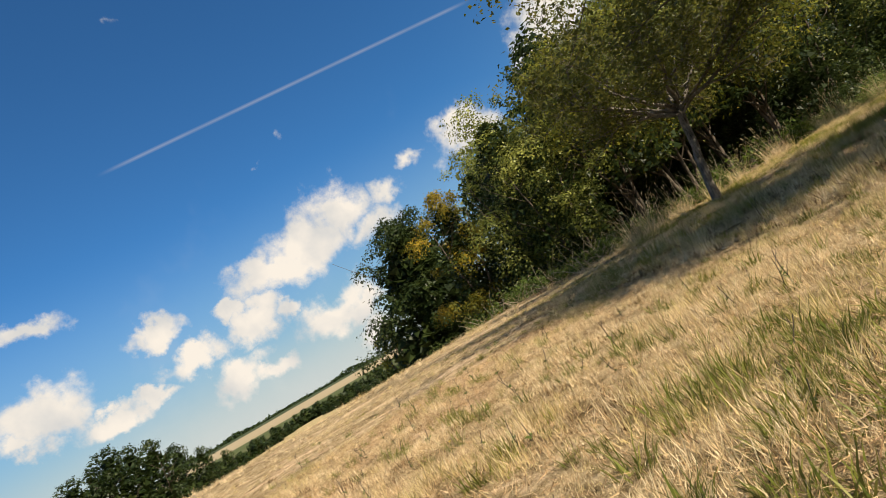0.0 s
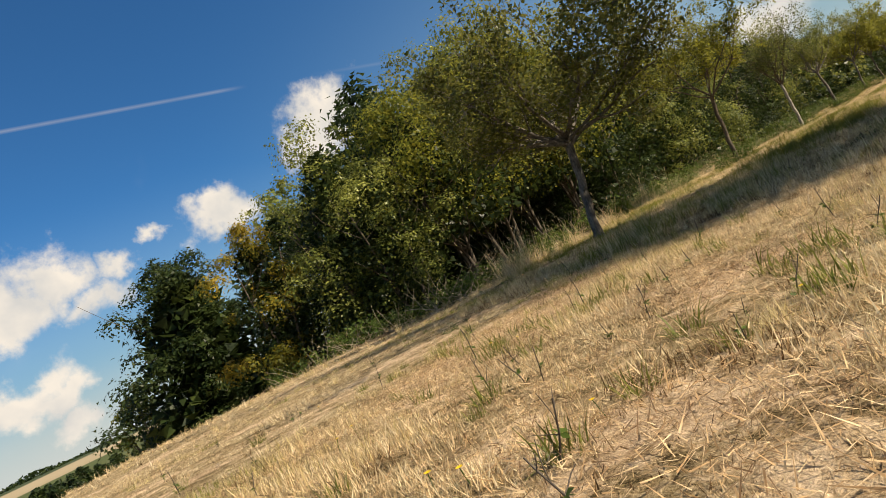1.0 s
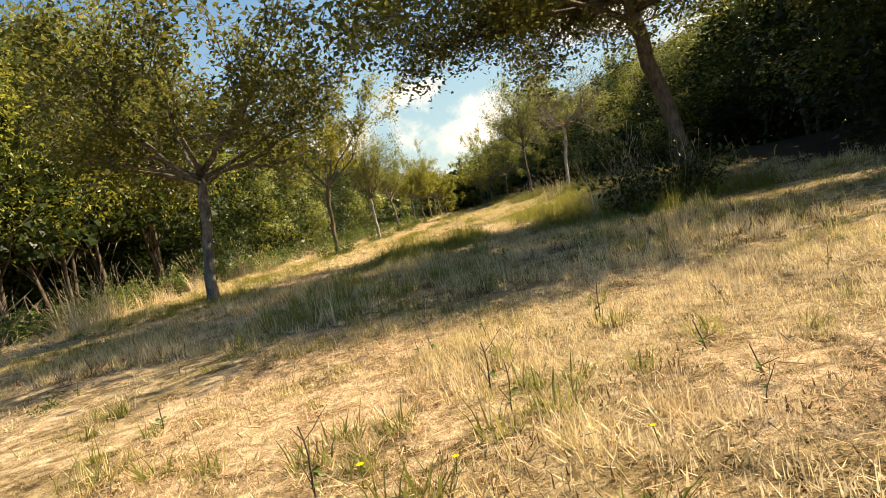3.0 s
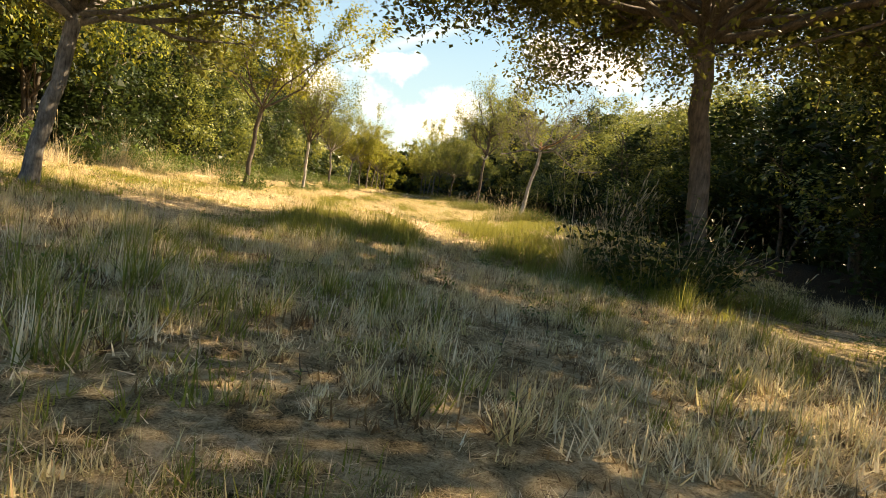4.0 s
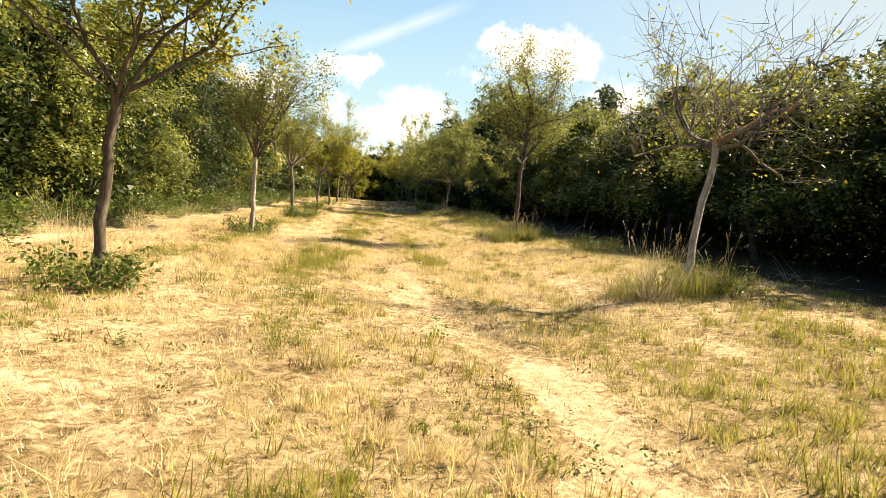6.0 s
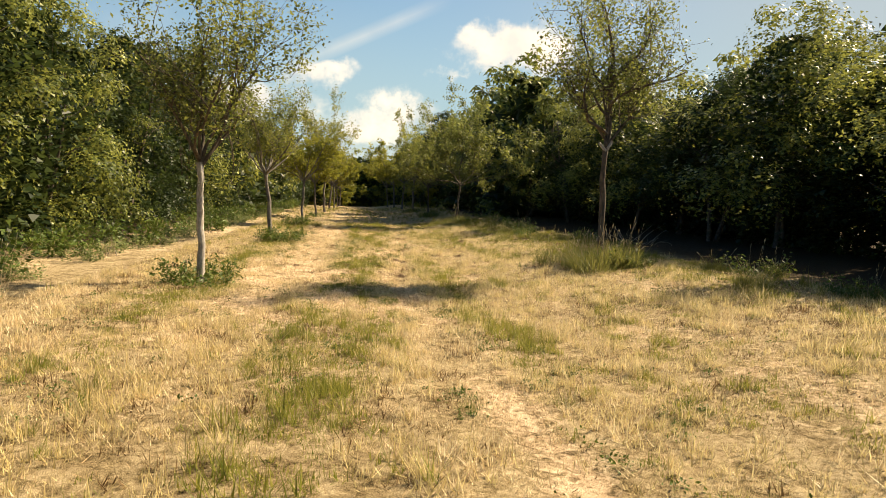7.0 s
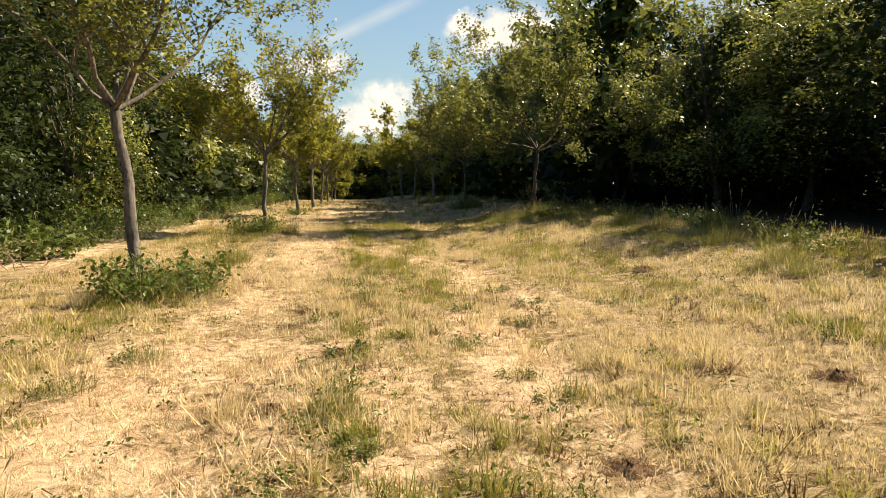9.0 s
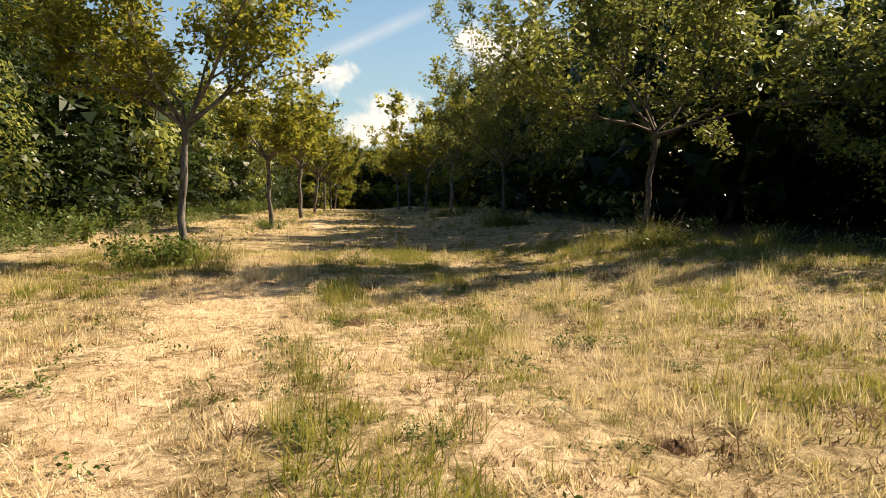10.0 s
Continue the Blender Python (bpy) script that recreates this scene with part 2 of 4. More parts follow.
def ground_material():
    m, n = material("meadow_soil")
    place = n.add("ShaderNodeNewGeometry").outputs["Position"]
    big, mid, clod, fine = n.noise(place, 0.35, 4, 0.6), n.noise(place, 2.6, 5, 0.65), n.noise(place, 11, 4, 0.65, 1.0), n.noise(place, 45, 5, 0.7, 3.5)
    tone = n.math("ADD", n.math("ADD", n.math("MULTIPLY", mid, 0.25), n.math("MULTIPLY", clod, 0.45)), n.math("MULTIPLY", fine, 0.45))
    lie_open = n.add("ShaderNodeAttribute")
    lie_open.attribute_name = "worn"
    worn = lie_open.outputs["Fac"]
    worn = n.ramp(n.math("ADD", worn, n.math("MULTIPLY", n.math("SUBTRACT", clod, 0.5), 0.6)), 0.50, 0.74)
    turf = n.colors(tone, [(0.46, (0.05, 0.036, 0.014)), (0.54, (0.25, 0.18, 0.09)), (0.67, (0.54, 0.42, 0.25))])
    thatch = n.colors(tone, [(0.43, (0.15, 0.09, 0.05)), (0.52, (0.47, 0.32, 0.19)), (0.67, (0.80, 0.61, 0.41))])
    near = n.mix(worn, turf, thatch)
    # near-black soil under the hedges puts their shade into the ground colour
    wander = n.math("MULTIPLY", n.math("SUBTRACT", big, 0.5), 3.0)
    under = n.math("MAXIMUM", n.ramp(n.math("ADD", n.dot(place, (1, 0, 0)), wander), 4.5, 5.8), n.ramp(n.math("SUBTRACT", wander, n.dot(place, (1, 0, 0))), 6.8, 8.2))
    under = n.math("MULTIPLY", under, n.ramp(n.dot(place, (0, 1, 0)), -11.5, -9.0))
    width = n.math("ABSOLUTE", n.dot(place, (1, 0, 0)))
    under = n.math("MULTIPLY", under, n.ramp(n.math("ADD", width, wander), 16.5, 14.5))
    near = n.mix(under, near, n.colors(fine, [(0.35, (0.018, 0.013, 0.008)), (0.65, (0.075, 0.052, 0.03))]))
    # the far fields: meadow, green crops and stubble strips, one behind the other
    away_by = n.add("ShaderNodeVectorMath", operation="LENGTH")
    n.link(place, away_by.inputs[0])
    reach = n.math("ADD", away_by.outputs["Value"], n.math("MULTIPLY", n.math("SUBTRACT", n.noise(place, 0.006, 2), 0.5), 260.0))
    lie = n.math("DIVIDE", n.math("LOGARITHM", n.math("MAXIMUM", reach, 20.0), 10.0), 4.0)
    far = n.colors(lie, [(0.44, (0.46, 0.36, 0.19)), (0.515, (0.43, 0.34, 0.18)), (0.53, (0.13, 0.12, 0.05)), (0.60, (0.075, 0.095, 0.035)), (0.67, (0.07, 0.09, 0.033)), (0.685, (0.36, 0.285, 0.18)), (0.79, (0.40, 0.32, 0.21)), (0.80, (0.04, 0.06, 0.03))])
    grain = n.noise(place, 0.25, 5, 0.6)
    far = n.mix(n.math("MULTIPLY", grain, 0.35), far, (0.10, 0.10, 0.045))
    away = n.ramp(n.dot(place, (-1, 0, 0)), 30, 60)
    color = n.mix(away, near, far)
    finish(n, principled(n, color, 0.95, 0.08, n.math("ADD", n.math("MULTIPLY", clod, 0.6), n.math("MULTIPLY", fine, 0.4)), 0.9, 0.05))
    return m


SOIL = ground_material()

# ---- numbers ----
rng = np.random.default_rng(7)


def smooth(a, b, v):
    t = np.clip((np.asarray(v, float) - a) / (b - a), 0, 1)
    return t * t * (3 - 2 * t)


LATTICE = np.random.default_rng(3).random((256, 256))


def patchy(x, y, size, shift=0):
    """Soft value noise from 0 to 1 with lumps of that size in metres."""
    u, v = np.asarray(x, float) / size + shift * 17.3, np.asarray(y, float) / size + shift * 31.7
    i, j = np.floor(u).astype(int), np.floor(v).astype(int)
    a, b = u - i, v - j
    a, b = a * a * (3 - 2 * a), b * b * (3 - 2 * b)
    g = lambda p, q: LATTICE[p % 256, q % 256]
    return (g(i, j) * (1 - a) + g(i + 1, j) * a) * (1 - b) + (g(i, j + 1) * (1 - a) + g(i + 1, j + 1) * a) * b


def height(x, y):
    """The lie of the land."""
    x, y = np.asarray(x, float), np.asarray(y, float)
    z = -0.14 + 0.42 * smooth(0.6, 4.6, x) * (0.06 + 0.94 * smooth(-11, -2.5, y)) + 0.012 * np.clip(y - 8, 0, 40) + 0.02 * np.clip(x - 5, 0, 30)
    z = z + 0.06 * (patchy(x, y, 2.3) - 0.5) + 0.022 * (patchy(x, y, 0.6, 1) - 0.5)
    left, right = ruts(y)
    z = z - smooth(-13, -10, y) * (0.035 * np.exp(-(((x - right) / 0.24) ** 2)) + 0.03 * np.exp(-(((x - left + 0.45) / 0.35) ** 2)))
    fall = np.clip(-9 - x, 0, None)
    z = z - 0.05 * np.minimum(fall, 60) - 0.004 * np.clip(fall - 60, 0, 900)
    far = np.clip(np.hypot(x, y) - 900, 0, None)
    return z + 0.012 * np.minimum(far, 1600) * smooth(-100, -700, x)


def ruts(y):
    """Where the two wheel tracks run: the inner edge of the broad left one and the middle of the right one."""
    at = [-14, -6, 5, 10, 19, 40]
    return np.interp(y, at, [-1.25, -1.25, -1.85, -1.6, -1.35, -1.4]), np.interp(y, at, [1.0, 1.0, -0.3, -0.3, 0.45, 0.6])


def lushness(x, y):
    """The rank green grass that the mower spared in the tree's shade."""
    left, right = ruts(y)
    mid = smooth(left + 0.05, left + 0.35, x) * (1 - smooth(right - 0.5, right - 0.15, x)) * smooth(-9.8, -8.3, y) * (1 - smooth(-5.2, -3.4, y))
    side = smooth(right + 0.35, right + 0.75, x) * (1 - smooth(3.2, 4.0, x)) * smooth(-10.5, -9, y) * (1 - smooth(-4, -0.5, y))
    shade = 0.8 * smooth(-14.0, -12.8, y) * (1 - smooth(-9, -7, y)) * (1 - smooth(2.0, 3.4, np.abs(x - 0.2)))
    return np.maximum(shade * smooth(0.3, 0.6, patchy(x, y, 0.5, 12)), np.maximum(mid, side)) * (0.25 + 0.75 * smooth(0.38, 0.55, patchy(x, y * 0.7, 1.2, 11)))


def greenness(x, y):
    """Where the sward stays green: tree strips, the middle of the track and damp patches."""
    left, right = ruts(y)
    along = 0.6 - 0.38 * smooth(-3, 3, y)
    g = 0.32 * patchy(x, y * along, 0.9, 2) + 0.36 * patchy(x, y * along * 1.2, 0.38, 3) + 0.30 * patchy(x, y, 0.15, 5)
    g = g + 0.22 * np.exp(-((np.abs(x) - 3.5) / 0.8) ** 2) + (0.12 + 0.06 * smooth(0, 4, y)) * smooth(left, left + 0.3, x) * (1 - smooth(right - 0.5, right - 0.1, x)) + 0.13 * np.exp(-(((x - left - 0.25) / 0.2) ** 2)) + 0.12 * np.exp(-(((x - right - 1.1) / 0.6) ** 2)) + 0.14 * smooth(2.2, 4.5, x) * smooth(-9, -5, y)
    g = g - 0.17 * np.exp(-(((x - left + 0.6) / 0.55) ** 2)) - 0.18 * np.exp(-(((x - right) / 0.3) ** 2))
    g = g - 0.14 * smooth(-2.3, -2.9, x) * np.exp(-(((y - 4.2) / 2.6) ** 2))
    return g - 0.07 + 0.03 * smooth(4, 8, y) - 0.035 * smooth(0, 5, y) + 0.05 * smooth(12, 17, y) * smooth(-0.5, 0.5, x) + 0.16 * smooth(19, 26, y) - 0.06 * smooth(0.8, 2.4, x) * smooth(-13, -15, y) - 0.20 * smooth(-13.5, -15, y) + 0.10 * np.exp(-(((y + 5.5) / 5.5) ** 2)) + 0.36 * lushness(x, y)


def bareness(x, y):
    """Where the thatch lies open."""
    left, right = ruts(y)
    along = 0.6 - 0.35 * smooth(-3, 3, y)
    b = 0.42 * patchy(x, y * along, 0.8, 7) + 0.34 * patchy(x, y * along * 1.4, 0.3, 8) + 0.24 * patchy(x, y, 0.13, 9)
    track = smooth(-13, -11, y)
    b = b + track * ((0.08 + 0.04 * smooth(10, 13, y)) * np.exp(-(((x - left + 0.7) / 0.65) ** 2)) + (0.13 + 0.04 * smooth(0, -4, y) - 0.07 * smooth(7, 13, y)) * np.exp(-(((x - right) / 0.28) ** 2))) + 0.05 * np.exp(-(((x - 2.0) / 0.4) ** 2)) * smooth(2, 5, y)
    b = b + 0.12 * np.exp(-(((x + 1.3) / 0.6) ** 2 + ((y + 9.4) / 1.3) ** 2))
    b = b - 0.09 * smooth(6, 10, y) * smooth(right + 0.15, right + 0.5, x)
    return b - 0.07 - 0.24 * lushness(x, y) - 0.05 * smooth(2.6, 4, x) - 0.02 * smooth(2, 6, y) - 0.07 * smooth(19, 26, y)


# ---- geometry helpers ----
def mesh_of(name, verts, faces, mat, smooth_shade=False):
    """A mesh from arrays of corners and of faces that all have the same number of sides."""
    me = bpy.data.meshes.new(name)
    verts, faces = np.asarray(verts, np.float32), np.asarray(faces, np.int32)
    me.vertices.add(len(verts))
    me.vertices.foreach_set("co", verts.ravel())
    sides = faces.shape[1]
    me.loops.add(faces.size)
    me.loops.foreach_set("vertex_index", faces.ravel())
    me.polygons.add(len(faces))
    me.polygons.foreach_set("loop_start", np.arange(0, faces.size, sides, dtype=np.int32))
    me.update(calc_edges=True)
    if smooth_shade:
        me.polygons.foreach_set("use_smooth", np.ones(len(faces), bool))
    me.materials.append(mat)
    return me


def part(name, me, parent, label=""):
    ob = new(name, me)
    ob.parent = parent
    return tagged(ob, label)


def unit(v):
    return v / np.maximum(np.linalg.norm(v, axis=-1, keepdims=True), 1e-9)


def leaves(points, size, aspect=0.55, r=rng, droop=0.2, simple=False, facing=(0, 0, 1.0), loose=0.7):
    """Pointed leaves, two faces each, folded along the middle; they turn their faces towards facing."""
    n = len(points)
    size = size * r.uniform(0.6, 1.35, (n, 1))
    way = unit(r.normal(size=(n, 3)) + (0, 0, -droop))
    flat = unit(r.normal(size=(n, 3)) * loose + facing)
    way = unit(way - flat * np.sum(way * flat, 1, keepdims=True))
    side = unit(np.cross(way, flat))
    nrm = np.cross(side, way)
    if simple:
        v = np.stack([points + side * size * aspect * 0.5, points - side * size * aspect * 0.5, points + way * size], 1).reshape(-1, 3)
        return v, np.arange(3 * n).reshape(-1, 3)
    mid = points + way * size * 0.5
    v = np.stack([points, mid + side * size * aspect * 0.5 + nrm * size * 0.10, points + way * size, mid - side * size * aspect * 0.5 + nrm * size * 0.10], 1).reshape(-1, 3)
    f = np.arange(4 * n).reshape(-1, 4)
    return v, np.concatenate([f[:, [0, 1, 2]], f[:, [0, 2, 3]]])


def tubes(lines, sides=6):
    """Round branches: each line is a list of (place, radius)."""
    verts, faces = [], []
    ring = np.linspace(0, 2 * np.pi, sides, endpoint=False)
    base = 0
    for line in lines:
        pts, rad = np.array([p for p, _ in line], float), np.array([q for _, q in line], float)
        way = unit(np.gradient(pts, axis=0))
        ref = np.array([0.31, 0.87, 0.11])
        a = unit(np.cross(way, ref))
        b = np.cross(way, a)
        v = pts[:, None] + rad[:, None, None] * (np.cos(ring)[None, :, None] * a[:, None] + np.sin(ring)[None, :, None] * b[:, None])
        verts.append(v.reshape(-1, 3))
        k = np.arange(sides)
        for i in range(len(pts) - 1):
            lo, hi = base + i * sides, base + (i + 1) * sides
            faces.append(np.stack([lo + k, lo + (k + 1) % sides, hi + (k + 1) % sides, hi + k], 1))
        base += len(pts) * sides
    return np.concatenate(verts), np.concatenate(faces)


def limb(r, start, way, length, radius, bend=0.25, lift=0.15, steps=5, tip=0.35):
    """A bending branch."""
    p, d, line = np.array(start, float), unit(np.array(way, float)), []
    for i in range(steps + 1):
        line.append((p.copy(), radius * (1 - (1 - tip) * i / steps)))
        d = unit(d + r.normal(size=3) * bend / 1.7 + (0, 0, lift / steps * 2))
        p = p + d * length / steps
    return line


def orchard_tree(name, seed, fork=1.95, top=4.6, wide=1.9, leaf_count=6000, bark=BARK, lean=(0, 0), thick=0.085, leaf=0.065, foliage=APPLE_LEAF, limbs=6, upright=0.75, bare=0.0, label="", twigs=5, lift=0.25, bend=0.34, sag=-0.25, fine_leaves=False, toward=(0, 0), reach=0.0, scatter=0.07, rim=2, leader=0.0, raised=0.0):
    """A grafted fruit tree on a clear stem: trunk, limbs and leaves."""
    r, chance = np.random.default_rng(seed), np.random.default_rng(seed + 100)
    root = new(name)
    tagged(root, label, "tree", "orchard trees")
    foot = np.array([0, 0, -0.12])
    head = np.array([lean[0], lean[1], fork])
    stem = []
    for i in range(9):
        t = i / 8
        p = foot + (head - foot) * t + np.array([*r.normal(size=2) * 0.018, 0]) * (0 < i < 8)
        stem.append((p, thick * (1.35 if i == 0 else 1.08 if i == 1 else 1.0 - 0.22 * t + (0.12 if i == 8 else 0))))
    v, f = tubes([stem], 10)
    v += r.normal(size=v.shape) * 0.004
    part("trunk", mesh_of("trunk", v, f, bark, True), root)
    tips = []
    span = top - fork
    if leader:
        v, f = tubes([limb(r, head - (0, 0, 0.1), (0.08, 0.05, 1), leader + 0.4, thick * 0.8, 0.12, 0.1, 6, 0.3)], 8)
        part("leader", mesh_of("leader", v, f, bark, True), root)
    for k in range(limbs):
        a = 2 * np.pi * (k + r.uniform(-0.3, 0.3)) / limbs
        out = np.array([np.cos(a) + toward[0], np.sin(a) + toward[1], upright * r.uniform(0.6, 1.5)])
        over = max(0.0, 0.85 * np.sin(a) - 0.53 * np.cos(a))  # towards the track
        size = r.uniform(0.75, 1.05) * (1 - 0.36 * raised * over) * (reach or min(wide * 1.15, span * 1.1))
        up = leader * (k * 0.618 % 1.0) ** 1.4
        main = limb(r, head + (0.05 * up, 0.03 * up, r.uniform(-0.12, 0.08) + up), out - (0, 0, 0.25 * up), size, min(0.05, thick * r.uniform(0.42, 0.6)), bend, lift, 6)
        lines = [main]
        for j in range(6):
            at, rad = main[r.integers(rim, 7)]
            sub = limb(r, at, unit(out * (0.5, 0.5, 0.5) + r.normal(size=3) * 0.7 + (0, 0, 0.35)), size * r.uniform(0.35, 0.7), rad * 0.6, 0.4, min(0.2, lift), 4)
            lines.append(sub)
            for q in range(twigs):
                p2, rad2 = sub[r.integers(1, 5)]
                tw = limb(r, p2, r.normal(size=3) * 0.8 + (out[0] * 0.5, out[1] * 0.5, 0.5), r.uniform(0.3, 0.75), max(rad2 * 0.5, 0.004), 0.4, min(0.25, lift), 3)
                lines.append(tw)
        low = fork + sag + raised * over
        lines = [[(np.array([p[0], p[1], p[2] if p[2] > low else low + 0.3 * (p[2] - low)]), rad) for p, rad in line] for line in lines]
        thin = 0.25 * raised * over
        tips.extend(line for line in lines[1:] if len(line) == 4 and chance.random() >= thin)
        tips.extend([lines[0][3:]] * 3)
        v, f = tubes(lines, 4)
        part("limb", mesh_of("limb", v, f, (BARK if bare else BARK_DARK) if bark is BARK_PALE else bark, True), root)
    if leaf_count:
        keep = [t for t in tips if r.random() > bare]
        pts = []
        each = max(1, leaf_count // max(1, len(keep)))
        for t in keep:
            q = np.array([p for p, _ in t])
            at = r.uniform(0, len(q) - 1.001, each)
            i = at.astype(int)
            w = (at - i)[:, None]
            pts.append(q[i] * (1 - w) + q[i + 1] * w + r.normal(size=(each, 3)) * scatter)
        pts = np.concatenate(pts)
        v, f = leaves(pts, leaf * 1.1, aspect=0.6 if fine_leaves else 0.72, r=r, simple=not fine_leaves)
        part("crown", mesh_of("crown", v, f, foliage), root)
    return root


def wild_tree(name, seed, tall=7.0, wide=2.2, low=0.0, clumps=170, per=42, leaf=0.11, inner=1000, inner_leaf=0.26, foliage=HEDGE_LEAF, label="", stems=2, category="tree", group="hedgerow trees", dome=0.5, boughs=36, lump=(0.15, 0.40)):
    """A self-sown tree or tall shrub: several stems and a ragged crown that reaches down to low above the ground."""
    r = np.random.default_rng(seed)
    root = new(name)
    tagged(root, label, category, group)
    lines = []
    for s in range(stems):
        a = r.uniform(0, 6.28)
        main = limb(r, (0.25 * np.cos(a), 0.25 * np.sin(a), -0.2), (0.16 * np.cos(a), 0.16 * np.sin(a), 1), tall * r.uniform(0.7, 0.9), 0.03 + 0.008 * tall, 0.12, 0.1, 8, 0.2)
        lines.append(main)
        for j in range(8):
            at, rad = main[r.integers(2, 8)]
            b = r.uniform(0, 6.28)
            lines.append(limb(r, at, (np.cos(b), np.sin(b), 0.6), wide * r.uniform(0.5, 0.95), rad * 0.5, 0.3, 0.2, 4))
    v, f = tubes(lines, 4)
    part("trunk", mesh_of("trunk", v, f, BARK_DARK, True), root)

    def inside(count, power):
        z = r.uniform(0, 1, count) ** 0.9
        a = r.uniform(0, 2 * np.pi, count)
        profile = np.clip((1.02 - z) / dome, 0, 1) ** 0.5 * (0.86 + 0.14 * smooth(0, 0.25, z))
        lump = 1 + 0.22 * np.sin(3 * a + 6 * z + seed) + 0.18 * np.sin(5 * a - 11 * z + 2 * seed)
        rad = wide * profile * lump * r.uniform(0, 1, count) ** power
        return np.stack([rad * np.cos(a), rad * np.sin(a), low + z * (tall - low)], 1)

    # leafy boughs: lumps whose skins carry the small leaves, with dark gaps between
    mids = inside(boughs, 0.48)
    size = wide * r.uniform(*lump, boughs) * (1.0 - 0.25 * mids[:, 2] / tall)
    share = size**2 / np.sum(size**2)
    idx = r.choice(boughs, clumps * per, p=share)
    skin = unit(r.normal(size=(len(idx), 3)) + (0, 0, 0.75))
    ripple = 1 + 0.25 * np.sin(7 * skin[:, :1] + idx[:, None]) + 0.2 * np.sin(9 * skin[:, 1:2] + 2 * idx[:, None])
    pts = mids[idx] + skin * size[idx][:, None] * ripple * (1, 1, 0.8) * r.uniform(0.72, 1.06, (len(idx), 1))
    above = pts[:, 2] > 0.03
    pts, skin = pts[above], skin[above]
    v, f = leaves(pts, leaf, aspect=0.75, r=r, simple=True, facing=skin * 1.1 + (0, 0, 0.35), loose=0.4)
    # broad leaves fill the crown's heart, their dark colour painting shade into its gaps
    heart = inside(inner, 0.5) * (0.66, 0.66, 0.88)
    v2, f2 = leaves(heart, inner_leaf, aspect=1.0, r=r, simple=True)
    part("crown", mesh_of("crown", v, f, foliage), root)
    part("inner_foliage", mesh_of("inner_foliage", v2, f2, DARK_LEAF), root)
    return root


def place(ob, x, y, turn=0.0, size=1.0, sink=0.03, stretch=1.0):
    ob.matrix_basis = Matrix.Translation((x, y, float(height(x, y)) - sink)) @ Matrix.Rotation(turn, 4, "Z") @ Matrix.Diagonal((size, size, size * stretch, 1))
    return ob


def again(ob, x, y, turn, size=1.0, sink=0.03, stretch=1.0):
    m = Matrix.Translation((x, y, float(height(x, y)) - sink)) @ Matrix.Rotation(turn, 4, "Z") @ Matrix.Diagonal((size, size, size * stretch, 1))
    base = ob.matrix_basis.copy()
    ob.matrix_basis = Matrix.Identity(4)
    made = copy_thing(ob, m)
    ob.matrix_basis = base
    return made


# ---- ground ----
def build_ground():
    def axis(fine_lo, fine_hi, step, far):
        out = list(np.arange(fine_lo, fine_hi + 1e-6, step))
        d = step
        while out[-1] < far:
            d *= 1.25
            out.append(out[-1] + d)
        d = step
        while out[0] > -far:
            d *= 1.25
            out.insert(0, out[0] - d)
        return np.array(out)

    xs, ys = axis(-7, 6, 0.17, 4200), axis(-21, 29, 0.2, 4200)
    gx, gy = np.meshgrid(xs, ys, indexing="ij")
    v = np.stack([gx, gy, height(gx, gy)], -1).reshape(-1, 3)
    i, j = np.meshgrid(np.arange(len(xs) - 1), np.arange(len(ys) - 1), indexing="ij")
    k = (i * len(ys) + j).ravel()
    f = np.stack([k, k + len(ys), k + len(ys) + 1, k + 1], 1)
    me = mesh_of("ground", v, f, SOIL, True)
    worn = me.attributes.new("worn", "FLOAT", "POINT")
    worn.data.foreach_set("value", bareness(v[:, 0], v[:, 1]).astype(np.float32))
    tagged(new("ground", me), "sun-dried mown meadow on sloping land", "ground", kind="structure")


build_ground()

# ---- orchard trees ----
ROW_L = [(-3.4, -8.45), (-3.35, -0.25), (-3.4, 8.35), (-3.45, 16.85), (-3.3, 25.2), (-3.25, 33.8)]
ROW_R = [(3.52, -8.85), (3.3, 0.3), (3.25, 9.0), (3.3, 25.0), (2.9, 32.0)]


